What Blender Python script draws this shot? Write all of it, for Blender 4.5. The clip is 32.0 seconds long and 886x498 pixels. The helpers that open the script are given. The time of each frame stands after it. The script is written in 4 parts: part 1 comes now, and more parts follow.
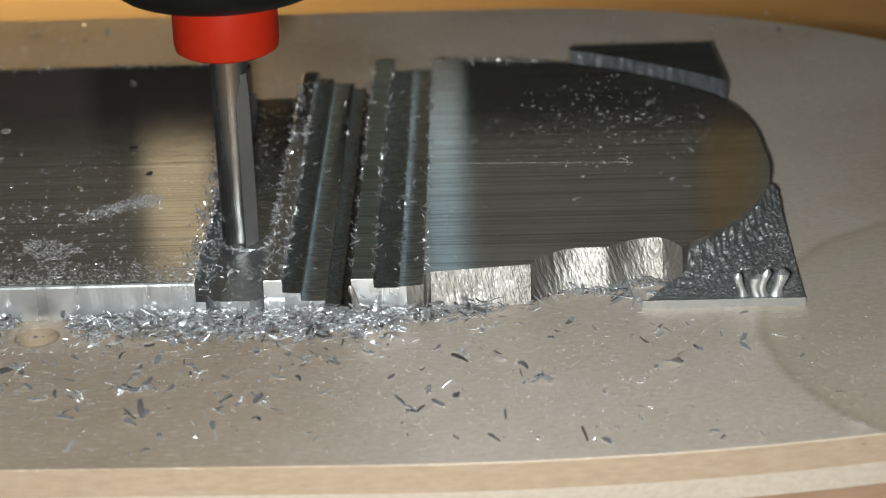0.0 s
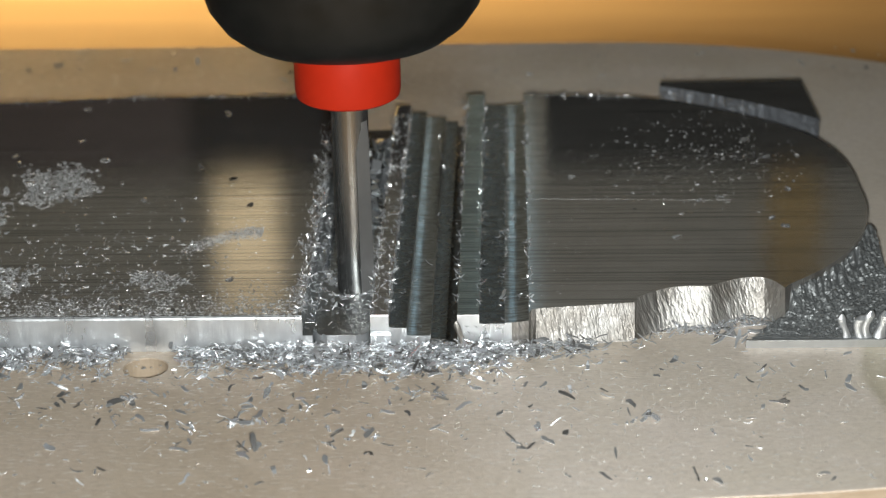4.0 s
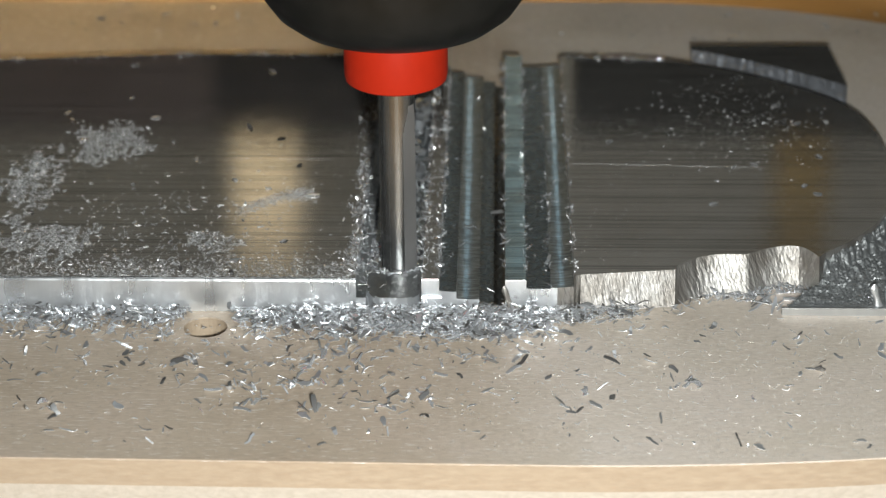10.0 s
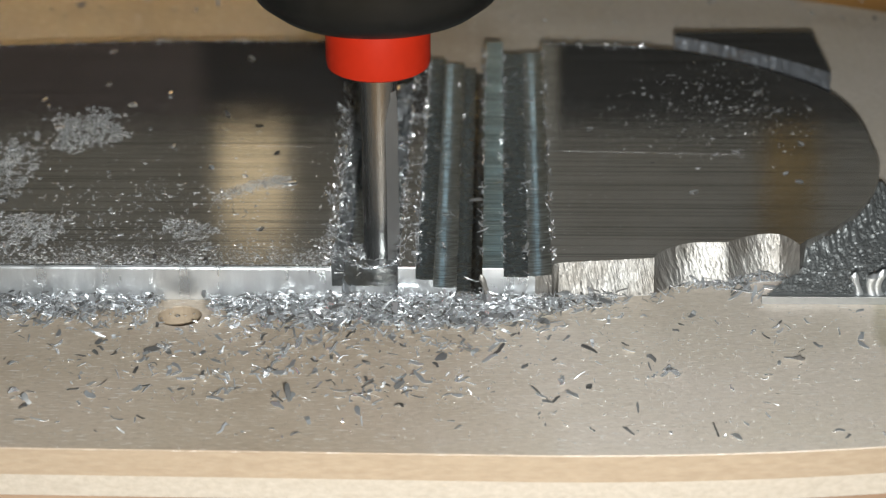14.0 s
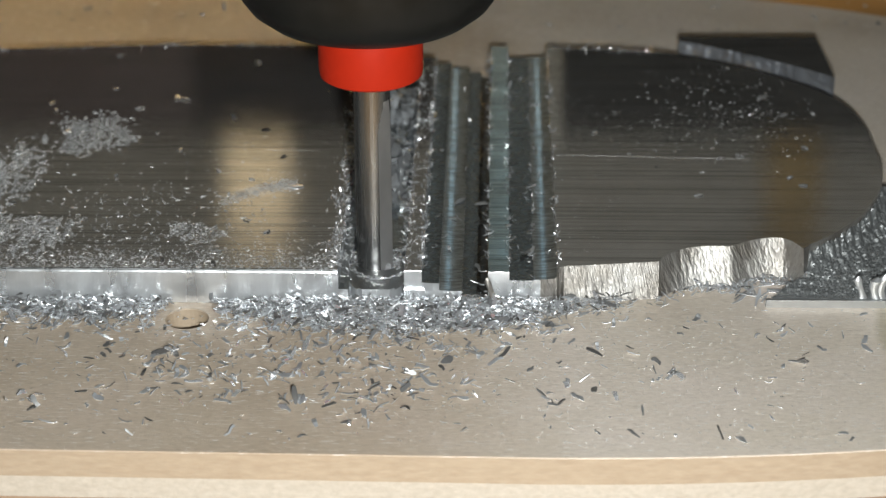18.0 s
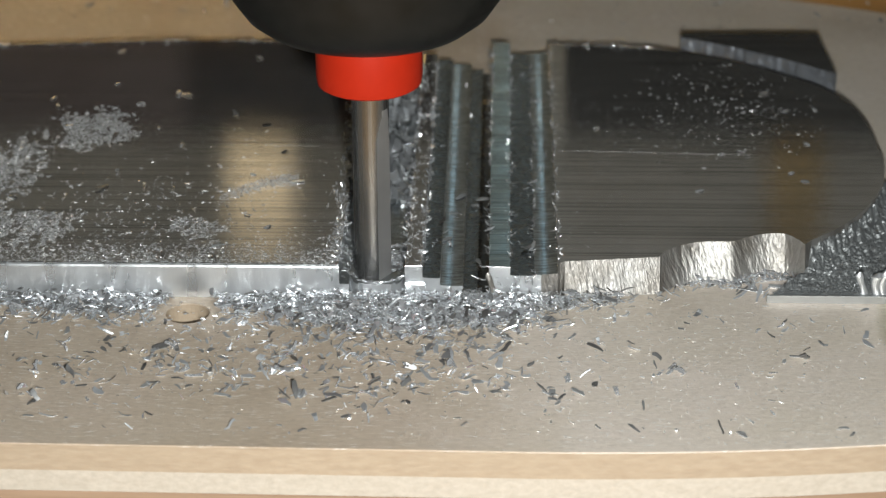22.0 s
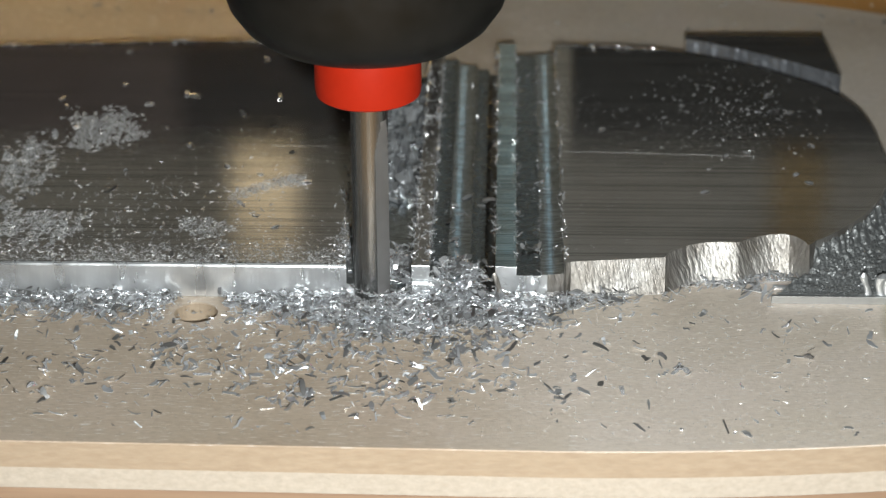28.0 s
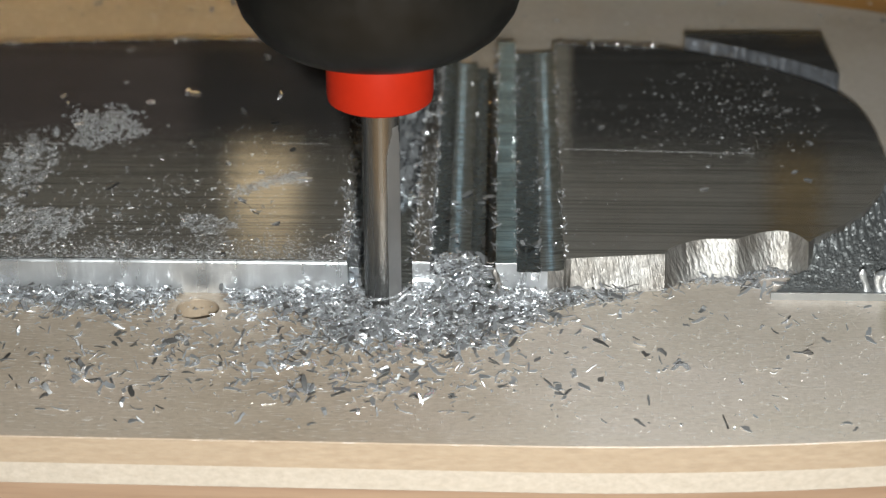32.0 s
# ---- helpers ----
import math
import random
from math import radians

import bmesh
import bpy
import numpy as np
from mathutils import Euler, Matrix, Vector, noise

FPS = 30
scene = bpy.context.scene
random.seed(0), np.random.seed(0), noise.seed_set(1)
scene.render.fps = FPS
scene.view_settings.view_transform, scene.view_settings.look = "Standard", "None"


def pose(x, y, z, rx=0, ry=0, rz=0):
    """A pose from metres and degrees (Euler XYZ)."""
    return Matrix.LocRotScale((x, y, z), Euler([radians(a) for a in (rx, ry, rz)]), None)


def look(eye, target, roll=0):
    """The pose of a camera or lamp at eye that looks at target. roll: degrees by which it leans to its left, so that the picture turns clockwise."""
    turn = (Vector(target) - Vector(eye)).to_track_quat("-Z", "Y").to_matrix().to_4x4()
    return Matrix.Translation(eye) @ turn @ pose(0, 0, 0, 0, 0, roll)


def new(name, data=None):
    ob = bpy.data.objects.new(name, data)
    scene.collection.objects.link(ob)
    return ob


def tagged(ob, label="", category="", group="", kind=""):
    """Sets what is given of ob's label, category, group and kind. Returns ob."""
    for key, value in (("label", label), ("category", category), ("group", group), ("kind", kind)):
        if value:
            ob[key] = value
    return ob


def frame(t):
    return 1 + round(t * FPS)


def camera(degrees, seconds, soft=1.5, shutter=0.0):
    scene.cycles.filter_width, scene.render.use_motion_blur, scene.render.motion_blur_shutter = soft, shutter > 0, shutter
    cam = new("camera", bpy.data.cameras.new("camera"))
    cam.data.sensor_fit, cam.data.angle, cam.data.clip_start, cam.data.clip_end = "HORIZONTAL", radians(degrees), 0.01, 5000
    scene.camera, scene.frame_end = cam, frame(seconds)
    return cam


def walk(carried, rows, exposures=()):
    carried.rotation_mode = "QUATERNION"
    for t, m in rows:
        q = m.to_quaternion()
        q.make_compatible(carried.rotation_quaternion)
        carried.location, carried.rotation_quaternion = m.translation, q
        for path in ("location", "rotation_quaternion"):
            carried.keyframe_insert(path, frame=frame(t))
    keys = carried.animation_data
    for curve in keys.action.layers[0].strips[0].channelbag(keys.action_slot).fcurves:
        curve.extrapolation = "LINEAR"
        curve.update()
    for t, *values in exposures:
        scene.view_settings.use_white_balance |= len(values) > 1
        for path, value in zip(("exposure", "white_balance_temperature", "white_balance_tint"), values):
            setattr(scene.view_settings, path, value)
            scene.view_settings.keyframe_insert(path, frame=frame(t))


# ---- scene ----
MM = 0.001
cam = camera(22.18, 32.0, soft=1.35)
cam.data.dof.use_dof = True
cam.data.dof.focus_distance = 0.191
cam.data.dof.aperture_fstop = 58.0
# seconds, eye, point looked at (millimetres), lean
PATH = [
    (0.0, (24.59, -169.59, 81.71), (20.83, -5.34, 8.16), -1.86),
    (0.5, (22.50, -170.16, 81.79), (18.14, -5.87, 8.38), -1.52),
    (1.0, (17.14, -169.86, 79.59), (12.88, -5.08, 7.29), -1.04),
    (1.5, (17.05, -169.02, 78.61), (11.40, -4.39, 6.04), -1.02),
    (2.0, (16.70, -170.01, 79.56), (9.90, -5.17, 7.60), -1.33),
    (2.5, (16.82, -169.99, 78.95), (9.32, -5.02, 7.35), -1.38),
    (3.0, (18.13, -170.32, 80.99), (11.23, -4.93, 10.30), -1.42),
    (3.5, (18.09, -171.04, 81.86), (11.64, -5.42, 11.67), -1.41),
    (5.5, (18.03, -167.27, 93.06), (13.74, -12.00, 11.84), -1.30),
    (6.0, (12.66, -174.38, 93.34), (7.09, -12.99, 13.81), -1.00),
    (6.5, (12.63, -174.89, 93.26), (6.59, -13.62, 13.52), -1.02),
    (7.0, (13.73, -172.33, 91.94), (9.21, -11.07, 12.09), -0.95),
    (7.5, (13.41, -173.52, 91.35), (8.86, -11.73, 12.59), -0.74),
    (8.0, (13.00, -174.14, 91.58), (9.03, -12.60, 12.26), -0.59),
    (8.5, (12.98, -173.98, 91.30), (9.06, -12.33, 12.22), -0.63),
    (9.0, (13.29, -173.67, 91.77), (9.59, -12.05, 12.61), -0.61),
    (9.5, (13.15, -174.97, 92.56), (8.86, -13.10, 13.95), -0.63),
    (10.0, (12.26, -175.47, 91.35), (7.98, -13.58, 12.77), -0.40),
    (10.5, (12.84, -174.51, 90.04), (9.07, -12.80, 11.06), -0.12),
    (11.0, (13.41, -174.07, 90.73), (9.57, -12.43, 11.62), -0.27),
    (11.5, (13.40, -173.69, 90.39), (9.97, -12.36, 10.65), -0.03),
    (12.0, (13.82, -173.66, 90.39), (10.14, -12.28, 10.74), -0.24),
    (12.5, (14.02, -173.65, 90.78), (10.21, -12.36, 10.96), -0.27),
    (13.0, (14.04, -173.66, 90.33), (10.15, -12.26, 10.75), -0.33),
    (13.5, (14.10, -173.75, 90.40), (9.83, -12.41, 10.70), -0.36),
    (14.0, (14.06, -173.77, 90.44), (9.94, -12.26, 11.06), -0.37),
    (14.5, (14.01, -173.51, 90.10), (9.78, -11.90, 10.97), -0.39),
    (16.5, (14.04, -174.74, 91.24), (9.71, -13.14, 12.06), -0.33),
    (17.0, (14.33, -174.74, 91.46), (9.69, -13.17, 12.24), -0.36),
    (17.5, (14.12, -174.57, 90.88), (9.62, -12.98, 11.72), -0.39),
    (18.0, (13.77, -174.77, 90.96), (9.47, -13.16, 11.81), -0.33),
    (18.5, (13.89, -175.16, 90.94), (9.27, -13.52, 11.87), -0.39),
    (19.0, (13.80, -175.00, 90.72), (9.34, -13.39, 11.59), -0.34),
    (19.5, (13.69, -175.18, 90.89), (9.30, -13.55, 11.77), -0.30),
    (20.0, (13.60, -175.21, 90.72), (9.24, -13.37, 12.05), -0.28),
    (20.5, (13.71, -175.23, 90.77), (9.23, -13.49, 11.90), -0.32),
    (21.0, (13.68, -175.02, 90.79), (9.45, -13.27, 11.93), -0.24),
    (21.5, (13.81, -174.94, 90.45), (9.50, -13.17, 11.64), -0.28),
    (22.0, (14.02, -174.84, 90.31), (9.42, -13.17, 11.31), -0.29),
    (22.5, (13.87, -174.73, 90.20), (9.33, -13.10, 11.11), -0.27),
    (23.0, (14.07, -174.92, 90.46), (9.32, -13.34, 11.27), -0.33),
    (23.5, (13.83, -174.83, 89.77), (9.20, -13.08, 10.93), -0.35),
    (24.0, (13.78, -175.13, 90.61), (9.12, -13.58, 11.37), -0.31),
    (24.5, (13.71, -175.16, 90.33), (9.14, -13.35, 11.62), -0.25),
    (25.0, (13.95, -175.04, 90.07), (9.18, -13.19, 11.43), -0.36),
    (25.5, (13.59, -175.40, 90.77), (9.03, -13.76, 11.69), -0.17),
    (27.5, (13.74, -175.78, 90.78), (8.95, -14.18, 11.65), -0.19),
    (28.0, (13.66, -175.98, 90.98), (8.88, -14.35, 11.90), -0.20),
    (28.5, (13.19, -175.96, 91.06), (8.85, -14.28, 12.05), -0.07),
    (29.0, (13.77, -175.99, 91.02), (8.91, -14.35, 11.98), -0.20),
    (29.5, (13.63, -175.83, 90.82), (8.85, -14.20, 11.74), -0.20),
    (30.0, (13.61, -176.03, 91.02), (8.76, -14.41, 11.93), -0.21),
    (30.5, (13.98, -176.31, 90.83), (8.88, -14.61, 11.93), -0.25),
    (31.0, (13.66, -176.21, 90.90), (8.75, -14.54, 11.91), -0.25),
    (31.5, (12.63, -177.41, 90.66), (7.72, -15.60, 11.96), -0.17),
    (32.0, (13.35, -176.87, 90.96), (8.83, -15.19, 11.97), -0.15),
]
walk(cam, [(t, look(Vector(e) * MM, Vector(g) * MM, r)) for t, e, g, r in PATH],
     exposures=[(0, -0.3), (3, -0.1), (8, 0.09), (12, 0.04), (20, 0.0), (32, 0.0)])

# ---- world and lights ----
world = bpy.data.worlds.new("world")
scene.world = world
world.use_nodes = True
bg = world.node_tree.nodes["Background"]
bg.inputs["Color"].default_value = (1.0, 0.9, 0.8, 1)
bg.inputs["Strength"].default_value = 0.05


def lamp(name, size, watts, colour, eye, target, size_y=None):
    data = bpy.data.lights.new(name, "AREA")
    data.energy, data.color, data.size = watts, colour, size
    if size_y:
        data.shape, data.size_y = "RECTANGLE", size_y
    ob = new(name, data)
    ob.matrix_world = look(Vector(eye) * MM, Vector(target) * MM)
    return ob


# Stands for a flash beside the lens, set ahead of it for steeper falloff.
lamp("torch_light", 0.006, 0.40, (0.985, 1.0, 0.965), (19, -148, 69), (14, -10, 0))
# Added lamp, unseen: brightens the upper back wall that the plate mirrors.
lamp("wall_fill", 0.16, 0.14, (0.95, 1.0, 1.0), (50, 300, 420), (10, 480, 210))
# Added lamp, hidden: lights the plank so the board picks up beige.
lamp("plank_fill", 0.20, 0.42, (1.0, 0.82, 0.46), (-66, 148, 56), (-66, 190, 22), 0.03)

# ---- materials ----


def mat(name):
    m = bpy.data.materials.new(name)
    m.use_nodes = True
    return m, m.node_tree.nodes, m.node_tree.links, m.node_tree.nodes["Principled BSDF"]


def coords(nodes, links, scale, rot=(0, 0, 0), world=False):
    tc, mp = nodes.new("ShaderNodeTexCoord"), nodes.new("ShaderNodeMapping")
    mp.inputs["Scale"].default_value = scale
    mp.inputs["Rotation"].default_value = rot
    links.new(nodes.new("ShaderNodeNewGeometry").outputs["Position"] if world else tc.outputs["Object"], mp.inputs["Vector"])
    return mp.outputs["Vector"]


def slanted(nodes, links, scale, lean):
    """Coordinates turned about the y axis before they are stretched, for leaning streaks."""
    tc, turn, mp = nodes.new("ShaderNodeTexCoord"), nodes.new("ShaderNodeMapping"), nodes.new("ShaderNodeMapping")
    turn.inputs["Rotation"].default_value = (0, lean, 0)
    mp.inputs["Scale"].default_value = scale
    links.new(tc.outputs["Object"], turn.inputs["Vector"])
    links.new(turn.outputs["Vector"], mp.inputs["Vector"])
    return mp.outputs["Vector"]


def noise_tex(nodes, links, vec, scale, detail=3.0, rough=0.55):
    n = nodes.new("ShaderNodeTexNoise")
    n.inputs["Scale"].default_value, n.inputs["Detail"].default_value, n.inputs["Roughness"].default_value = scale, detail, rough
    links.new(vec, n.inputs["Vector"])
    return n.outputs["Fac"]


def ramp(nodes, links, fac, stops):
    r = nodes.new("ShaderNodeValToRGB")
    while len(r.color_ramp.elements) < len(stops):
        r.color_ramp.elements.new(0.5)
    for el, (p, c) in zip(r.color_ramp.elements, stops):
        el.position, el.color = p, (*c, 1) if len(c) == 3 else c
    links.new(fac, r.inputs["Fac"])
    return r.outputs["Color"]


def to_range(nodes, links, fac, a, b, lo=0.3, hi=0.7):
    r = nodes.new("ShaderNodeMapRange")
    for k, v in zip(("From Min", "From Max", "To Min", "To Max"), (lo, hi, a, b)):
        r.inputs[k].default_value = v
    links.new(fac, r.inputs["Value"])
    return r.outputs["Result"]


def bump(nodes, links, bsdf, fac, strength, dist):
    b = nodes.new("ShaderNodeBump")
    b.inputs["Strength"].default_value, b.inputs["Distance"].default_value = strength, dist
    links.new(fac, b.inputs["Height"])
    links.new(b.outputs["Normal"], bsdf.inputs["Normal"])


def metal(name, colour, rough, streak=(40, 4000, 4000), amount=0.4, dist=0.00002, spread=0.12, metallic=1.0, world=False):
    m, n, l, p = mat(name)
    v = coords(n, l, streak, world=world)
    f = noise_tex(n, l, v, 1.0, 4)
    g = noise_tex(n, l, coords(n, l, (160, 160, 160)), 1.0, 3)
    l.new(ramp(n, l, g, [(0.3, tuple(c * 0.8 for c in colour)), (0.7, colour)]), p.inputs["Base Color"])
    l.new(to_range(n, l, f, rough - spread / 2, rough + spread / 2), p.inputs["Roughness"])
    p.inputs["Metallic"].default_value = metallic
    bump(n, l, p, f, amount, dist)
    return m


def brushed():
    """Rolled aluminium with long drawn lines along x, some coarse and some fine."""
    m, n, l, p = mat("brushed_aluminium")
    fine = noise_tex(n, l, coords(n, l, (40, 7000, 7000)), 1.0, 3, 0.6)
    coarse = noise_tex(n, l, coords(n, l, (16, 3800, 3800)), 1.0, 4, 0.7)
    patch = noise_tex(n, l, coords(n, l, (120, 160, 160)), 1.0, 4)
    mix = n.new("ShaderNodeMix")
    mix.data_type, mix.blend_type = "RGBA", "MULTIPLY"
    mix.inputs[0].default_value = 1.0
    l.new(ramp(n, l, patch, [(0.3, (0.58, 0.565, 0.545)), (0.7, (0.72, 0.705, 0.69))]), mix.inputs[6])
    l.new(ramp(n, l, coarse, [(0.37, (0.54, 0.54, 0.54)), (0.5, (1, 1, 1))]), mix.inputs[7])
    l.new(mix.outputs[2], p.inputs["Base Color"])
    l.new(to_range(n, l, coarse, 0.12, 0.05), p.inputs["Roughness"])
    p.inputs["Metallic"].default_value = 0.91
    b1, b2 = n.new("ShaderNodeBump"), n.new("ShaderNodeBump")
    for b, f, k, d in ((b1, coarse, 0.8, 0.00001), (b2, fine, 0.4, 0.0000012)):
        b.inputs["Strength"].default_value, b.inputs["Distance"].default_value = k, d
        l.new(f, b.inputs["Height"])
    l.new(b1.outputs["Normal"], b2.inputs["Normal"])
    l.new(b2.outputs["Normal"], p.inputs["Normal"])
    return m


ALU_TOP = brushed()
# Dull milled floors; the darkness they mirror is also put into the colour.
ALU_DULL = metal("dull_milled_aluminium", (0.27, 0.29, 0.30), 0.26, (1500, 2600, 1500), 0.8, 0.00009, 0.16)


def lined(name, low, mid, high, rough, lines):
    """Milled metal with fine cutter lines across it, close together and uneven."""
    m, n, l, p = mat(name)
    f = noise_tex(n, l, coords(n, l, (lines[0], lines[1], lines[0])), 1.0, 3, 0.65)
    g = noise_tex(n, l, coords(n, l, (200, 420, 200)), 1.0, 3)
    l.new(ramp(n, l, f, [(0.38, low), (0.56, mid), (0.72, high)]), p.inputs["Base Color"])
    l.new(to_range(n, l, g, rough, rough + 0.13), p.inputs["Roughness"])
    p.inputs["Metallic"].default_value = 0.95
    bump(n, l, p, f, 0.5, 0.00002)
    return m


ALU_STRIP = lined("lined_aluminium", (0.22, 0.25, 0.24), (0.50, 0.55, 0.53), (0.72, 0.78, 0.76), 0.16, (60, 3800))
ALU_CUT = lined("milled_aluminium", (0.28, 0.30, 0.31), (0.58, 0.62, 0.64), (0.80, 0.84, 0.86), 0.09, (700, 3000))
ALU_EDGE = metal("extruded_edge_aluminium", (0.60, 0.625, 0.65), 0.34, (420, 300, 70), 0.8, 0.00012, 0.3, 0.75)


def scalloped():
    """Side-milled walls: long leaning tears, some bright and sharp, over coarse facets."""
    m, n, l, p = mat("scalloped_aluminium")
    big = noise_tex(n, l, slanted(n, l, (520, 520, 110), 0.22), 1.0, 2, 0.5)
    fine = noise_tex(n, l, slanted(n, l, (2600, 2600, 330), 0.22), 1.0, 3, 0.6)
    tone = noise_tex(n, l, coords(n, l, (350, 350, 250)), 1.0, 3)
    l.new(ramp(n, l, tone, [(0.35, (0.30, 0.285, 0.265)), (0.65, (0.46, 0.455, 0.445))]), p.inputs["Base Color"])
    l.new(to_range(n, l, fine, 0.42, 0.62), p.inputs["Roughness"])
    p.inputs["Metallic"].default_value = 1.0
    b1, b2 = n.new("ShaderNodeBump"), n.new("ShaderNodeBump")
    for b, f, d in ((b1, big, 0.00022), (b2, fine, 0.0002)):
        b.inputs["Strength"].default_value, b.inputs["Distance"].default_value = 1.0, d
        l.new(f, b.inputs["Height"])
    l.new(b1.outputs["Normal"], b2.inputs["Normal"])
    l.new(b2.outputs["Normal"], p.inputs["Normal"])
    return m


ALU_MOTTLE = metal("mottled_aluminium", (0.46, 0.48, 0.49), 0.40, (1500, 1100, 1500), 1.0, 0.00016, 0.25, world=True)
# Shade and dark reflection of the deepest groove, put into the base colour.
ALU_SHADE = metal("shaded_cut_aluminium", (0.13, 0.125, 0.12), 0.30, (1500, 900, 1500), 0.6, 0.00006, 0.16)
ALU_WALL = scalloped()
ALU_TORN = metal("torn_aluminium", (0.33, 0.35, 0.36), 0.55, (2600, 2600, 2600), 0.6, 0.00006, 0.2, 0.85)
ALU_ROUGH = metal("coarse_cut_aluminium", (0.42, 0.45, 0.50), 0.4, (900, 900, 900), 1.0, 0.0003, 0.2, 0.85)
ALU_GREY = metal("grey_edge_aluminium", (0.42, 0.43, 0.43), 0.5, (500, 500, 90), 0.5, 0.00006, 0.2, 0.8)


def chip_metal():
    """Fresh cut aluminium: every chip has its own shade and polish."""
    m, n, l, p = mat("aluminium_chip")
    geo, info, add, wrap = n.new("ShaderNodeNewGeometry"), n.new("ShaderNodeObjectInfo"), n.new("ShaderNodeMath"), n.new("ShaderNodeMath")
    add.operation, wrap.operation, wrap.inputs[1].default_value = "ADD", "FRACT", 1.0
    l.new(geo.outputs["Random Per Island"], add.inputs[0])
    l.new(info.outputs["Random"], add.inputs[1])
    l.new(add.outputs[0], wrap.inputs[0])
    l.new(ramp(n, l, wrap.outputs[0], [(0.0, (0.14, 0.135, 0.13)), (0.2, (0.34, 0.35, 0.36)), (0.4, (0.66, 0.69, 0.73)), (1.0, (0.92, 0.94, 0.97))]), p.inputs["Base Color"])
    f = noise_tex(n, l, coords(n, l, (2500, 6000, 2500)), 1.0, 3)
    l.new(to_range(n, l, wrap.outputs[0], 0.5, 0.17, 0.0, 1.0), p.inputs["Roughness"])
    p.inputs["Metallic"].default_value = 0.76
    bump(n, l, p, f, 0.6, 0.00004)
    return m


ALU_CHIP = chip_metal()
ALU_DUST = metal("aluminium_dust", (0.56, 0.58, 0.60), 0.45, (900, 900, 900), 0.5, 0.00003, 0.2, 0.65)
STEEL = metal("carbide_steel", (0.24, 0.245, 0.245), 0.25, (3000, 3000, 60), 0.4, 0.00002, 0.12, 0.92)


def plain(name, colour, rough, colour2=None, scale=300, strength=0.2, dist=0.00003):
    m, n, l, p = mat(name)
    f = noise_tex(n, l, coords(n, l, (scale,) * 3), 1.0, 5)
    l.new(ramp(n, l, f, [(0.3, colour), (0.7, colour2 or tuple(c * 0.85 for c in colour))]), p.inputs["Base Color"])
    l.new(to_range(n, l, f, rough - 0.05, rough + 0.08), p.inputs["Roughness"])
    bump(n, l, p, f, strength, dist)
    return m


# Flat of the flute: its brighter reflection is put into a lighter colour.
FLUTE_BRIGHT = metal("brightened_carbide", (0.50, 0.50, 0.50), 0.44, (3000, 3000, 300), 0.3, 0.00001, 0.1, 0.8)
RED = plain("red_plastic", (0.37, 0.019, 0.006), 0.5, (0.34, 0.017, 0.005), 900, 0.1)
RED.node_tree.nodes["Principled BSDF"].inputs["Specular IOR Level"].default_value = 0.12
BLACK = plain("black_coating", (0.005, 0.0055, 0.005), 0.40, (0.008, 0.008, 0.0075), 500, 0.15)
BLACK.node_tree.nodes["Principled BSDF"].inputs["Specular IOR Level"].default_value = 0.25


def wood(name, light, dark, along=(12, 220, 220), rough=0.6):
    m, n, l, p = mat(name)
    f = noise_tex(n, l, coords(n, l, along), 1.0, 6, 0.6)
    l.new(ramp(n, l, f, [(0.3, dark), (0.68, light)]), p.inputs["Base Color"])
    l.new(to_range(n, l, f, rough - 0.08, rough + 0.1), p.inputs["Roughness"])
    bump(n, l, p, f, 0.5, 0.0001)
    return m


PLY_A = wood("tan_ply", (0.40, 0.325, 0.24), (0.33, 0.26, 0.19), (700, 2600, 2600))
PLY_B = wood("pale_ply", (0.50, 0.46, 0.40), (0.41, 0.37, 0.315), (1500, 2400, 2400))
PLY_C = wood("brown_ply", (0.34, 0.24, 0.165), (0.25, 0.165, 0.11), (60, 500, 900))
BENCH = wood("orange_wood", (0.44, 0.265, 0.11), (0.32, 0.18, 0.065), (8, 90, 90))
DARKWOOD = wood("dark_wood", (0.17, 0.13, 0.05), (0.12, 0.09, 0.03), (60, 60, 8))
WALLWOOD = wood("beige_wood", (0.62, 0.50, 0.32), (0.52, 0.40, 0.25), (4, 4, 60))
PALE = plain("grey_paint", (0.355, 0.365, 0.355), 0.7, (0.395, 0.405, 0.395), 20)
# Colours of the added bar, tuned to the dark band the plate mirrors.
BAR_BROWN = plain("bar_brown", (0.021, 0.0108, 0.0072), 0.8, (0.029, 0.015, 0.010), 40)
BAR_BLACK = plain("bar_black", (0.006, 0.006, 0.005), 0.95, (0.008, 0.008, 0.007), 40)
BAR_BLACK.node_tree.nodes["Principled BSDF"].inputs["Specular IOR Level"].default_value = 0.1
DARK = plain("dark_paint", (0.03, 0.028, 0.026), 0.7, (0.04, 0.036, 0.032), 20)


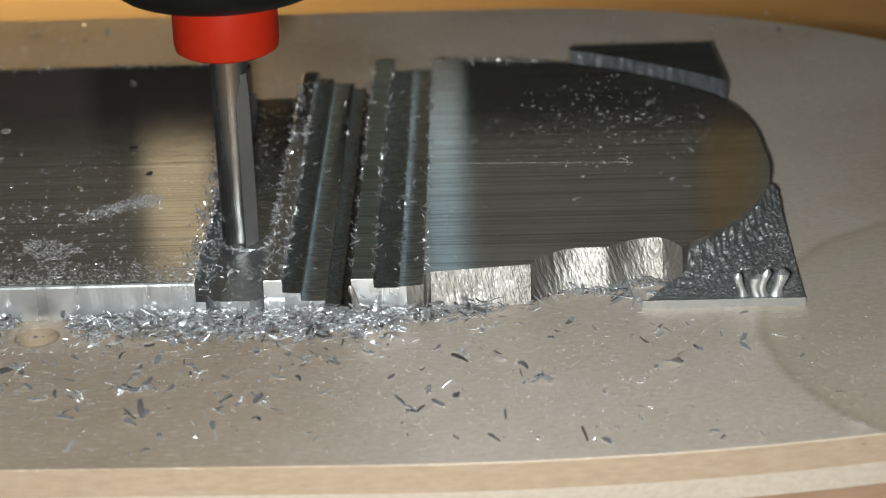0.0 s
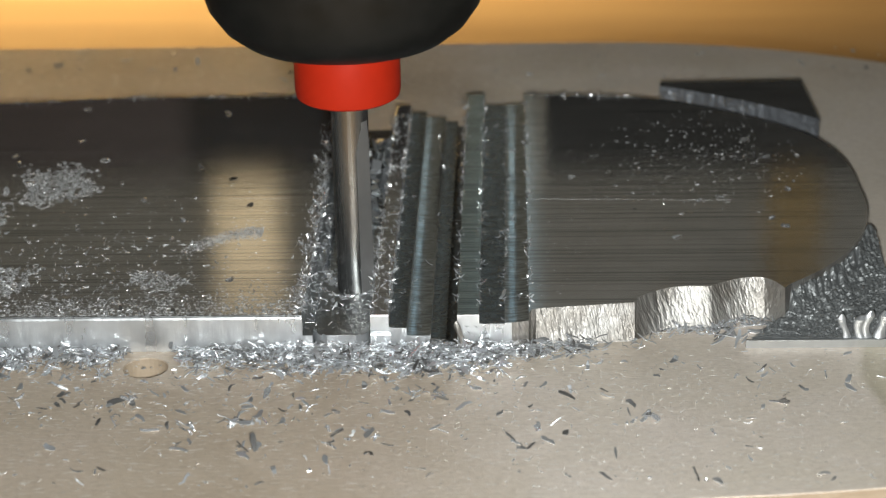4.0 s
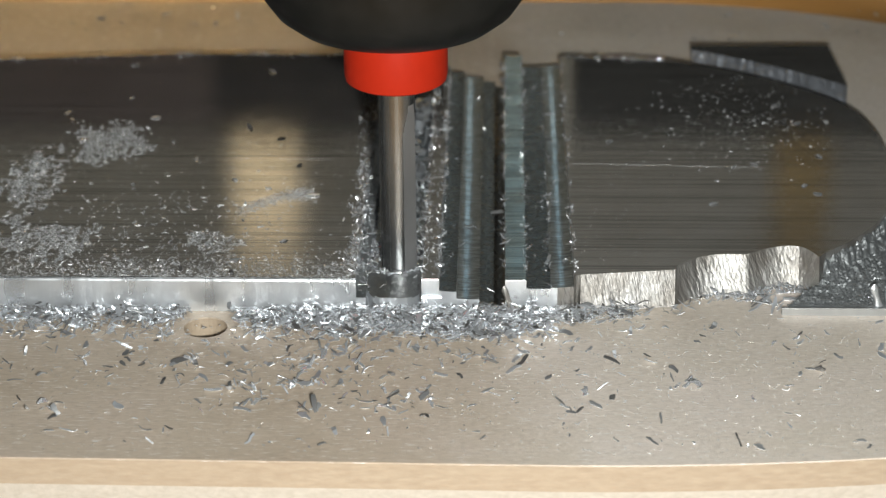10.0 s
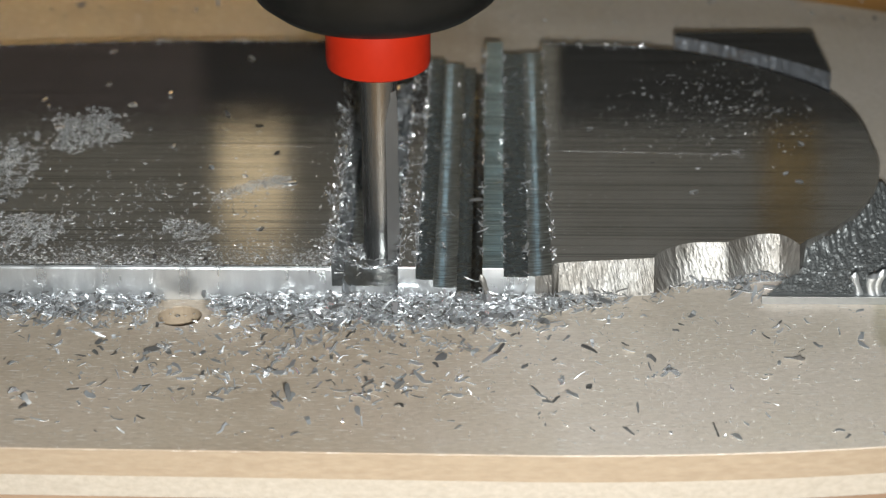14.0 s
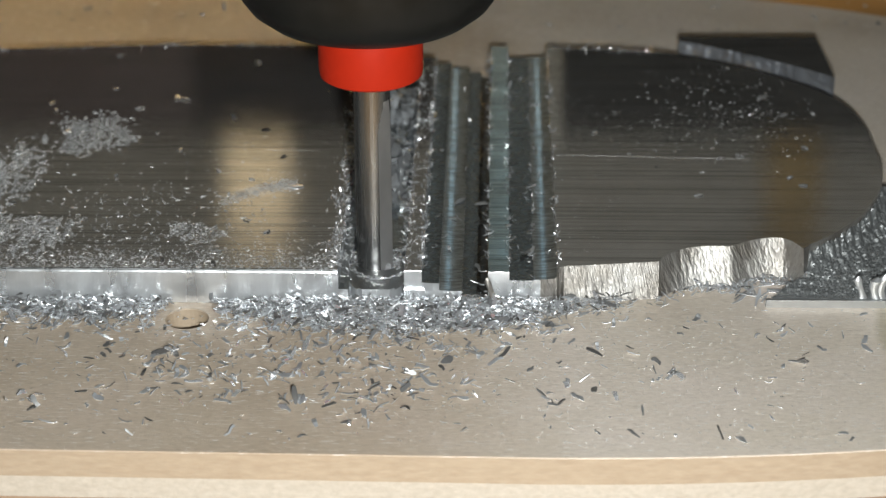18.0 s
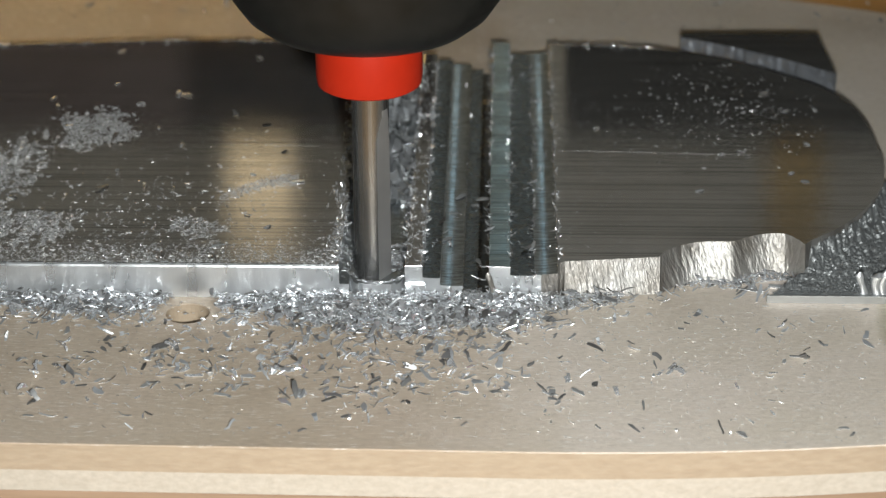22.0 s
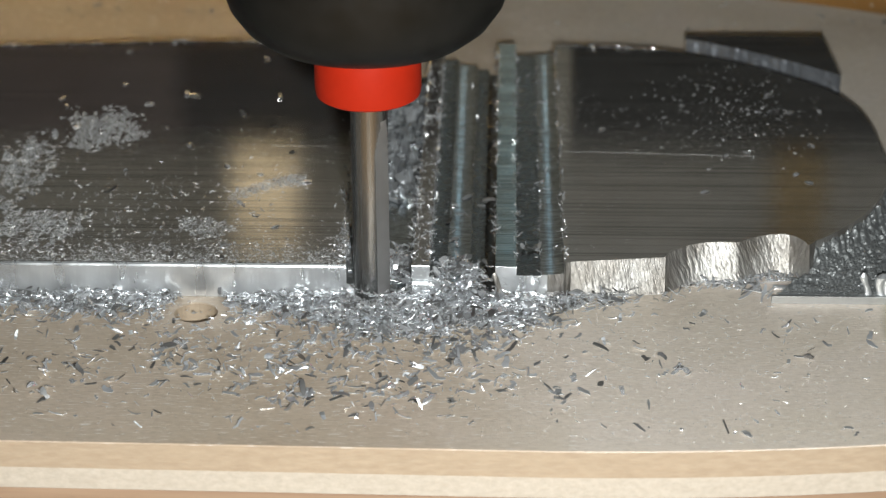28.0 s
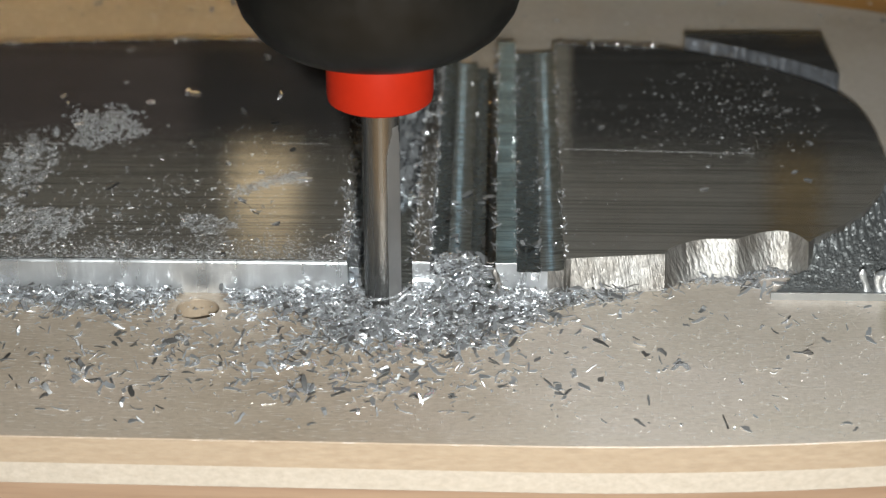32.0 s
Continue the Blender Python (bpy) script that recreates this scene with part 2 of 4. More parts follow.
def board_face():
    """A warm grey metallic sheet with short drawn lines, specks and dull patches."""
    m, n, l, p = mat("grey_laminate")
    f = noise_tex(n, l, coords(n, l, (900, 7500, 7500)), 1.0, 4, 0.7)
    g = noise_tex(n, l, coords(n, l, (45, 60, 45)), 1.0, 5)
    k = noise_tex(n, l, coords(n, l, (1500, 2200, 1500)), 1.0, 3, 0.6)
    base = ramp(n, l, g, [(0.3, (0.60, 0.525, 0.44)), (0.5, (0.70, 0.635, 0.555)), (0.7, (0.75, 0.68, 0.62))])
    for fac, stops in ((f, [(0.32, (0.84, 0.84, 0.84)), (0.6, (1, 1, 1))]), (k, [(0.26, (0.84, 0.83, 0.82)), (0.5, (1, 1, 1))])):
        mix = n.new("ShaderNodeMix")
        mix.data_type, mix.blend_type = "RGBA", "MULTIPLY"
        mix.inputs[0].default_value = 1.0
        l.new(base, mix.inputs[6])
        l.new(ramp(n, l, fac, stops), mix.inputs[7])
        base = mix.outputs[2]
    # the sheet is browner towards the long side, paler beyond, with a ragged border
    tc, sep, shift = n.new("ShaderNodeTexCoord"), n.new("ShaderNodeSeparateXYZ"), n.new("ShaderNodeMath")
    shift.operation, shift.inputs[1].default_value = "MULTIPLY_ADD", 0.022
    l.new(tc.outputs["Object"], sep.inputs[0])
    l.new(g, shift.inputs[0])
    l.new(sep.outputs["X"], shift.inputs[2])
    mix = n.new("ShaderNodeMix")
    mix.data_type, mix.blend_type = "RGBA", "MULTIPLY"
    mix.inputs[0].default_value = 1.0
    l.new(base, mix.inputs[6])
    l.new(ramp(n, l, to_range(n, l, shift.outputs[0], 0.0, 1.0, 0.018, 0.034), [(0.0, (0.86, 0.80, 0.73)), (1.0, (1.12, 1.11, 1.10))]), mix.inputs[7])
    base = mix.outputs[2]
    # short scratches along the drawn lines, their glint put into the colour
    glint = to_range(n, l, noise_tex(n, l, coords(n, l, (650, 6000, 6000)), 1.0, 3, 0.6), 0.0, 1.0, 0.59, 0.70)
    mix = n.new("ShaderNodeMix")
    mix.data_type = "RGBA"
    l.new(glint, mix.inputs[0])
    l.new(base, mix.inputs[6])
    mix.inputs[7].default_value = (0.92, 0.90, 0.87, 1)
    base = mix.outputs[2]
    # an old ring-shaped stain near the rounded end
    tc, dist = n.new("ShaderNodeTexCoord"), n.new("ShaderNodeVectorMath")
    dist.operation = "DISTANCE"
    dist.inputs[1].default_value = (0.070, -0.005, 0.014)
    l.new(tc.outputs["Object"], dist.inputs[0])
    wob = n.new("ShaderNodeMath")
    wob.operation = "MULTIPLY_ADD"
    wob.inputs[1].default_value = 0.003
    l.new(g, wob.inputs[0])
    l.new(dist.outputs["Value"], wob.inputs[2])
    ring = ramp(n, l, to_range(n, l, wob.outputs[0], 0.0, 1.0, 0.020, 0.030), [(0.0, (0.90, 0.90, 0.86)), (0.42, (0.86, 0.87, 0.80)), (0.50, (0.74, 0.74, 0.66)), (0.58, (1, 1, 1))])
    mix = n.new("ShaderNodeMix")
    mix.data_type, mix.blend_type = "RGBA", "MULTIPLY"
    mix.inputs[0].default_value = 1.0
    l.new(base, mix.inputs[6])
    l.new(ring, mix.inputs[7])
    l.new(mix.outputs[2], p.inputs["Base Color"])
    l.new(to_range(n, l, f, 0.58, 0.34), p.inputs["Roughness"])
    l.new(to_range(n, l, glint, 0.28, 0.45, 0.0, 1.0), p.inputs["Metallic"])
    bump(n, l, p, f, 0.8, 0.00006)
    return m


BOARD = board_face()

# ---- mesh helpers ----


def mesh_object(name, bm, material, parent=None, label="", smooth=False):
    me = bpy.data.meshes.new(name)
    bmesh.ops.recalc_face_normals(bm, faces=bm.faces)
    mats = material if isinstance(material, tuple) else (material,)
    bm.normal_update()
    for f in bm.faces:
        f.smooth = smooth
        if len(mats) > 1 and abs(f.normal.z) < 0.5:
            f.material_index = 1
    if smooth:
        for e in bm.edges:
            e.smooth = e.calc_face_angle(0.0) < 0.5
    bm.to_mesh(me)
    bm.free()
    for m in mats:
        me.materials.append(m)
    ob = new(name, me)
    if parent:
        ob.parent = parent
    if label:
        ob["label"] = label
    return ob


def part(name, bm, material, parent, label="", smooth=False):
    return mesh_object(name, bm, material, parent, label, smooth)


def prism(outline, z0, z1, bevel=0.0):
    """A solid with that outline (millimetres), its top edges broken by bevel."""
    bm = bmesh.new()
    low = [bm.verts.new((x * MM, y * MM, z0 * MM)) for x, y in outline]
    top = [bm.verts.new((x * MM, y * MM, z1 * MM)) for x, y in outline]
    bm.faces.new(low[::-1])
    cap = bm.faces.new(top)
    k = len(outline)
    for i in range(k):
        bm.faces.new((low[i], low[(i + 1) % k], top[(i + 1) % k], top[i]))
    if bevel:
        bmesh.ops.bevel(bm, geom=list(cap.edges), offset=bevel * MM, segments=2, affect="EDGES", profile=0.5)
    return bm


def box(x0, x1, y0, y1, z0, z1, bevel=0.0):
    return prism([(x0, y0), (x1, y0), (x1, y1), (x0, y1)], z0, z1, bevel)


def lathe(profile, steps=64, z=0.0):
    """A solid of revolution from (radius, height) in millimetres, closed at both ends."""
    bm = bmesh.new()
    rings = []
    for r, h in profile:
        rings.append([bm.verts.new((r * MM * math.cos(a), r * MM * math.sin(a), (h + z) * MM))
                      for a in (2 * math.pi * i / steps for i in range(steps))])
    for a, b in zip(rings, rings[1:]):
        for i in range(steps):
            j = (i + 1) % steps
            bm.faces.new((a[i], a[j], b[j], b[i]))
    bm.faces.new(rings[0][::-1])
    bm.faces.new(rings[-1])
    return bm


def empty(name, at=(0, 0, 0)):
    ob = new(name)
    ob.location = Vector(at) * MM
    ob.empty_display_size = 0.005
    return ob


T = 3.2  # thickness of the plate

# ---- bench, walls ----
tagged(mesh_object("ground", box(-700, 700, -500, 500, -40, -14), BENCH), "orange-brown wooden bench top under the board", "bench", kind="structure")
tagged(mesh_object("wall_back", box(-700, 700, 500, 520, -40, 800), PALE), "grey painted back wall of the enclosure", "wall", kind="structure")
tagged(mesh_object("wall_front", box(-700, 700, -520, -500, -40, 800), DARK), "dark painted front wall of the enclosure", "wall", kind="structure")
tagged(mesh_object("wall_side", box(-720, -700, -500, 500, -40, 800), DARK), "dark painted side wall of the enclosure", "wall", kind="structure")
tagged(mesh_object("wall_side", box(700, 720, -500, 500, -40, 800), DARK), "dark painted side wall of the enclosure", "wall", kind="structure")
tagged(mesh_object("ceiling", box(-720, 720, -520, 520, 800, 820), DARK), "dark ceiling of the enclosure", "ceiling", kind="structure")
tagged(mesh_object("wooden_plank", box(-260, -12, 190, 202, -14, 36, 1.0), WALLWOOD), "pale beige wooden plank standing behind the board", "plank")
tagged(mesh_object("wooden_post", box(62.5, 70.5, 188, 200, -14, 130, 1.0), DARKWOOD), "brown wooden post standing behind the board", "post")

# ---- the plywood board ----


def rounded_board(inset=0.0, n=28):
    """The board's outline: its front edge swings back in a long shallow curve, its back corner in a rounder one."""
    x1, front, back = 86.0, -25.5, 80.5
    pts = [(-200, front + 2.6 + inset), (-30, front + 0.75 + inset)]
    for i in range(n + 1):
        a = -math.pi / 2 + (math.pi / 2) * i / n
        pts.append((18.0 + (x1 - 18.0 - inset) * math.cos(a), front + 22.0 + (22.0 - inset) * math.sin(a)))
    for i in range(n + 1):
        a = (math.pi / 2) * i / n
        pts.append((26.0 + (x1 - 26.0 - inset) * math.cos(a), back - 50.0 + (50.0 - inset) * math.sin(a)))
    pts.append((-200, back - inset))
    return pts


def pierced(outline, z0, z1, cx, cy, r, n=32):
    """A slab with a round hole through it."""
    bm = bmesh.new()
    loops = [outline, [(cx + r * math.cos(2 * math.pi * i / n), cy + r * math.sin(2 * math.pi * i / n)) for i in range(n)]]
    edges = []
    for loop in loops:
        vs = [bm.verts.new((x * MM, y * MM, z1 * MM)) for x, y in loop]
        edges += [bm.edges.new((vs[i], vs[(i + 1) % len(vs)])) for i in range(len(vs))]
    bmesh.ops.triangle_fill(bm, use_beauty=True, use_dissolve=False, edges=edges)
    out = bmesh.ops.extrude_face_region(bm, geom=list(bm.faces))
    for v in out["geom"]:
        if isinstance(v, bmesh.types.BMVert):
            v.co.z = z0 * MM
    return bm


def make_board():
    thing = empty("plywood_board", (0, 0, -14))
    tagged(thing, "grey-faced plywood board with rounded corners and bare ply edges", "board")
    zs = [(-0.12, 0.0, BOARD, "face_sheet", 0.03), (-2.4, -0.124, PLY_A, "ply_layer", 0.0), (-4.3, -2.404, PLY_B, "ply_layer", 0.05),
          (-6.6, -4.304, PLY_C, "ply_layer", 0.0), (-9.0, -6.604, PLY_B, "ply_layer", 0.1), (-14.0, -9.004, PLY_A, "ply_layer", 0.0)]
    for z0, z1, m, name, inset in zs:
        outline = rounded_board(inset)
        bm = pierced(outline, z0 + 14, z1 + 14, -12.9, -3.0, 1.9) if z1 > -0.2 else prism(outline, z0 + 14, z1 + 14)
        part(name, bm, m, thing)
    return thing


make_board()


def glow(name, colour, strength):
    m, n, l, p = mat(name)
    p.inputs["Base Color"].default_value = (0.02, 0.02, 0.02, 1)
    p.inputs["Emission Color"].default_value = (*colour, 1)
    p.inputs["Emission Strength"].default_value = strength
    return m


def tube_lamp(x, z0, z1, half, colour, strength, label):
    """An upright strip lamp on a foot behind the board."""
    thing = tagged(empty("strip_lamp", (x, 196, -14)), label, "lamp")
    part("foot", box(-12, 12, -8, 8, 0, 6, 1), DARK, thing)
    part("stem", box(-0.7, 0.7, 1, 2.4, 6.004, z0 + 14, 0.2), BLACK, thing)
    part("diffuser", box(-half, half, -3, 3, z0 + 14.004, z1 + 14, 1.0), glow("lamp_" + label.split()[0], colour, strength), thing, "glowing diffuser")


tube_lamp(-29.3, 58, 95.5, 5.4, (1.0, 0.80, 0.50), 0.66, "warm white strip lamp standing behind the board")
tube_lamp(16.8, 60, 150, 3.2, (0.58, 0.86, 1.0), 0.50, "cool white strip lamp standing behind the board")

# ---- the aluminium plate ----


def front_line(x):
    """The milled front edge of the plate between the grooves and the rounded end: a straight run, then two scallops."""
    if x < 27.9:
        return 1.1 + 0.125 * (x - 19.2)
    if x < 34.5:
        return 2.5 + 2.85 * math.sin(min(1.0, (x - 27.85) / 4.6) * math.pi / 2) ** 0.75
    return 5.35 + 1.8 * math.sin(min(1.0, (x - 34.5) / 4.0) * math.pi / 2) - 2.3 * max(0.0, (x - 38.7) / 2.1) ** 2.2


def land_outline():
    pts = [(18.95, 53.9), (19.0, 0.0), (19.2, 1.0)]
    pts += [(x, front_line(x)) for x in np.linspace(19.6, 40.8, 70)]
    cx, cy, r = 26.4, 24.5, 24.0
    a0 = math.atan2(4.9 - cy, 40.9 - cx)
    for i in range(1, 25):
        a = a0 + (0.1 - a0) * i / 24
        pts.append((cx + r * math.cos(a), cy + r * math.sin(a)))
    end = Vector(pts[-1])
    for i in range(1, 13):
        u = i / 12
        a, b, c = end, Vector((50.6, 37.2)), Vector((46.6, 42.2))
        pts.append(tuple(a * (1 - u) ** 2 + b * 2 * u * (1 - u) + c * u * u))
    for i in range(1, 13):
        u = i / 12
        a, b, c = Vector((46.6, 42.2)), Vector((39.2, 50.2)), Vector((31.0, 52.6))
        pts.append(tuple(a * (1 - u) ** 2 + b * 2 * u * (1 - u) + c * u * u))
    return pts + [(26.2, 53.3)]


def trough(x0, x1, y0, y1, z, bend, mid, n=18):
    """A groove's floor: a shallow hollow whose lowest line lies at x = mid."""
    xs = [x0 + (x1 - x0) * i / n for i in range(n + 1)]
    low = bend * min((x - mid) ** 2 for x in xs)
    bm = bmesh.new()
    rows = []
    for y in (y0, y1):
        top = [bm.verts.new((x * MM, y * MM, (z + bend * (x - mid) ** 2 - low) * MM)) for x in xs]
        foot = [bm.verts.new((x * MM, y * MM, 0.02 * MM)) for x in (x0, x1)]
        bm.faces.new(top + foot[::-1])
        rows.append((top, foot))
    (ta, la), (tb, lb) = rows
    for i in range(n):
        bm.faces.new((ta[i], ta[i + 1], tb[i + 1], tb[i]))
    bm.faces.new((la[0], la[1], lb[1], lb[0]))
    bm.faces.new((la[0], ta[0], tb[0], lb[0]))
    bm.faces.new((la[1], ta[-1], tb[-1], lb[1]))
    return bm


def torn_height(x, y):
    """How high the torn sheet stands, or None beyond its ragged edge."""
    p = Vector((x * 0.42, y * 0.62, 3.1))
    h = 0.30 * abs(noise.fractal(p, 1.0, 2.1, 4)) + 0.16 * max(0.0, noise.noise(p * 2.3)) - 0.12 + 0.035 * y
    h += 0.16 * (0.5 - abs(noise.noise(Vector((x * 0.9 + 0.5 * y, y * 3.6, 7.0))))) + 0.07 * noise.noise(Vector((x * 2.6, y * 7.0, 2.0)))
    away = max(0.0, math.hypot(x - 26.4, y - 24.5) - 24.0)
    h += 1.7 * math.exp(-away / 1.6) * (1 + 0.4 * noise.noise(Vector((x * 2.4, y * 0.9, 3.0))))
    h += 0.10 * noise.noise(Vector((x * 5.0, y * 3.0, 9.0)))
    h = 0.70 + h * min(1.0, max(0.0, y - 0.1) / 1.2)
    rag = x - 37.2 - 0.95 * min(y, 4.0) + 0.5 * noise.noise(Vector((x * 1.5, y * 1.5, 0.4)))
    h = min(h, 2.9 if away > 0 else 2.0) * min(1.0, max(0.04, rag / 0.8 + 0.5))
    return None if rag < -0.4 else h


def torn_floor():
    """A thin ragged sheet of metal, heaved up in small crests."""
    bm = bmesh.new()
    nx, ny = 150, 190
    grid = []
    for j in range(ny + 1):
        row = []
        for i in range(nx + 1):
            x, y = 37.1 + 13.5 * i / nx, 19.0 * j / ny
            h = torn_height(x, y)
            row.append(None if h is None else bm.verts.new((x * MM, y * MM, h * MM)))
        grid.append(row)
    for j in range(ny):
        for i in range(nx):
            quad = (grid[j][i], grid[j][i + 1], grid[j + 1][i + 1], grid[j + 1][i])
            if None not in quad:
                bm.faces.new(quad)
    bmesh.ops.delete(bm, geom=[v for v in bm.verts if not v.link_faces], context="VERTS")
    out = bmesh.ops.extrude_face_region(bm, geom=list(bm.faces))
    for v in out["geom"]:
        if isinstance(v, bmesh.types.BMVert):
            v.co.z = 0.02 * MM
    return bm


def lump(x, y, z0, z1, w):
    bm = bmesh.new()
    rings = []
    for k in range(7):
        u = k / 6
        r = w * (1.15 - 0.35 * u - 0.25 * math.sin(u * 5)) * (0.35 if k == 6 else 1)
        ox, oy = 0.25 * math.sin(u * 4 + x), 0.2 * u
        rings.append([bm.verts.new(((x + ox + r * math.cos(a)) * MM, (y + oy + 0.7 * r * math.sin(a)) * MM, (z0 + (z1 - z0) * u) * MM))
                      for a in (2 * math.pi * i / 10 for i in range(10))])
    for a, b in zip(rings, rings[1:]):
        for i in range(10):
            j = (i + 1) % 10
            bm.faces.new((a[i], a[j], b[j], b[i]))
    bm.faces.new(rings[0][::-1])
    bm.faces.new(rings[-1])
    return bm


def flake(rng, length, width, curl, thick=0.05, ragged=0.25):
    """Corners and faces of one curled metal chip, about its own middle, in millimetres."""
    n = 3
    vs, fs = [], []
    for k in range(n + 1):
        u = k / n - 0.5
        a = u * curl
        r = length / curl if abs(curl) > 0.05 else 0
        px, pz = (r * math.sin(a), r * (1 - math.cos(a))) if r else (u * length, 0.0)
        w = width * (1 - ragged * rng.random()) * (rng.uniform(0.4, 1.0) if k in (0, n) else 1.0)
        off = rng.gauss(0, 0.14) * width
        tw = 0.25 * u * curl
        for side in (-0.5, 0.5):
            for lift in (0, thick):
                vs.append((px - lift * math.sin(a), side * w + off, pz + lift * math.cos(a) + side * w * tw))
    for k in range(n):
        o = 4 * k
        fs += [(o, o + 4, o + 6, o + 2), (o + 1, o + 3, o + 7, o + 5), (o, o + 1, o + 5, o + 4), (o + 2, o + 6, o + 7, o + 3)]
    fs += [(0, 2, 3, 1), (4 * n, 4 * n + 1, 4 * n + 3, 4 * n + 2)]
    return vs, fs


def flakes_mesh(name, places, rng, sizes, material=None, wide=1.0):
    """Many chips joined in one mesh. places: (x, y, z, tilt); sizes: shortest and longest length."""
    verts, faces = [], []
    for x, y, z, tilt in places:
        ln = sizes[0] + (sizes[1] - sizes[0]) * rng.random() ** 1.7
        vs, fs = flake(rng, ln, ln * wide * rng.choice((0.10, 0.16, 0.24, 0.40)) * rng.uniform(0.8, 1.2), rng.choice((-1, 1)) * rng.choice((0.1, 0.3, 0.5, 1.4)) * rng.uniform(0.6, 1.2), 0.02 + 0.03 * ln, 0.5)
        m = Euler((rng.uniform(-tilt, tilt), rng.uniform(-tilt, tilt), rng.uniform(0, 6.283))).to_matrix()
        base = len(verts)
        q = [m @ Vector(v) for v in vs]
        low = min(v.z for v in q)
        verts += [((x + v.x) * MM, (y + v.y) * MM, (z + v.z - low) * MM) for v in q]
        faces += [tuple(i + base for i in f) for f in fs]
    me = bpy.data.meshes.new(name)
    me.from_pydata(verts, [], faces)
    me.materials.append(material or ALU_CHIP)
    if material:
        # a share of the specks is clean bright metal
        me.materials.append(ALU_CHIP)
        for i, f in enumerate(me.polygons):
            f.material_index = 1 if (i // 14) % 5 < 1 else 0
    return me


def burrs():
    rng = random.Random(5)
    bm = bmesh.new()
    spots = [(0.2 - abs(rng.gauss(0, 0.75)), rng.uniform(1.0, 46), T - 0.03) for _ in range(950)]
    spots += [(rng.choice((5.75 + rng.uniform(-0.2, 1.6), 5.75 + rng.gauss(0, 0.12), 7.25 + rng.gauss(0, 0.12))), rng.uniform(0.5, 48), T - 0.03) for _ in range(900)]
    spots += [(rng.choice((13.0, 14.85)) + rng.uniform(-0.2, 0.12), rng.uniform(1, 53), T - 0.05) for _ in range(330)]
    spots += [(19.0 + rng.uniform(-0.1, 0.2), rng.uniform(1, 52), T - 0.05) for _ in range(150)]
    spots += [(0.2 + rng.uniform(0, 0.75), rng.uniform(2.5, 46), 1.5) for _ in range(260)]
    spots += [(rng.uniform(13.2, 14.6), rng.uniform(-0.35, 0.2), rng.uniform(0.2, 2.4)) for _ in range(22)]
    spots += [(x, front_line(x) - 0.72, rng.uniform(0.05, 0.25)) for x in (rng.uniform(20, 40.5) for _ in range(110))]
    spots += [(16.97 + rng.uniform(-0.04, 0.04), rng.uniform(0.2, 50), 2.40) for _ in range(90)]
    spots += [(x, (54.5 if x > -22 else 54.5 + 2.1 * (x + 22) / 23 if x > -45 else 52.3) + rng.uniform(-0.25, 0.1), T - 0.04) for x in (rng.uniform(-52, -1) for _ in range(200))]
    spots += [(x, 53.9 - 0.09 * (x - 19) + rng.uniform(-0.15, 0.15), T - 0.05) for x in (rng.uniform(19.5, 31) for _ in range(120))]
    spots += [(rng.uniform(7.4, 11), rng.uniform(3, 46), 2.0) for _ in range(40)] + [(rng.uniform(15, 18.6), rng.uniform(3, 50), 2.45) for _ in range(45)]
    for x, y, z in spots:
        ln = rng.choice((rng.uniform(0.1, 0.35), rng.uniform(0.2, 0.6), rng.uniform(0.5, 1.25)))
        vs, fs = flake(rng, ln, ln * rng.uniform(0.07, 0.18), rng.uniform(0.6, 3.0), 0.02)
        m = Euler((rng.uniform(-1, 1), rng.uniform(-0.9, 0.4), rng.uniform(0, 6.283))).to_matrix()
        q = [bm.verts.new((Vector((x, y, z)) + m @ Vector(v)) * MM) for v in vs]
        for f in fs:
            bm.faces.new([q[i] for i in f])
    return bm


def torn_flakes():
    """Flat shards pressed into the torn floor, most of them lying along it."""
    rng = random.Random(8)
    bm = bmesh.new()
    for _ in range(1900):
        x, y = rng.uniform(37.3, 50.2), 0.2 + 15.0 * rng.random() ** 1.5
        h = torn_height(x, y)
        if h is None or math.hypot(x - 26.4, y - 24.5) < 24.1:
            continue
        if h > 1.3 and rng.random() < 0.75:
            continue
        ln = 0.10 + 0.6 * rng.random() ** 2
        vs, fs = flake(rng, ln, ln * rng.uniform(0.12, 0.3), rng.uniform(-0.6, 0.6), 0.02, 0.7)
        m = Euler((rng.uniform(-0.25, 0.4), rng.uniform(-0.2, 0.2), rng.gauss(0.15, 0.4))).to_matrix()
        q = [bm.verts.new((Vector((x, y, h + 0.02)) + m @ Vector(v)) * MM) for v in vs]
        for f in fs:
            bm.faces.new([q[i] for i in f])
    return bm


def leaning(bm, foot):
    """Moves the lower edge of a slab's milled walls forward: foot(x, y) gives by how many millimetres."""
    for v in bm.verts:
        if v.co.z < 0.5 * MM:
            v.co.y -= foot(v.co.x / MM, v.co.y / MM) * MM
    return bm


def ledge():
    """What the cutter leaves standing along the slot's wall, ragged towards the cut."""
    r = random.Random(77)
    pts = [(0.004, 50.0), (0.004, 2.4)]
    y = 2.4
    while y < 50.0:
        pts.append((0.80 + r.uniform(-0.14, 0.10), y))
        y += r.uniform(0.12, 0.5)
    return prism(pts + [(0.8, 50.0)], 0.342, 1.5, 0.03)


def corner_land():
    """The uncut corner: its inner wall follows the rounded land at a saw's width, coarse and uneven."""
    r = random.Random(12)
    a, b, c = Vector((33.4, 56.2)), Vector((41.8, 52.0)), Vector((48.9, 45.6))
    inner = []
    for i in range(37):
        u = i / 36
        p = a * (1 - u) ** 2 + b * 2 * u * (1 - u) + c * u * u
        inner.append((p.x + r.uniform(-0.05, 0.05), p.y + r.uniform(-0.05, 0.05)))
    return prism(inner + [(48.35, 57.5), (33.4, 57.3)], 0.02, T, 0.04)


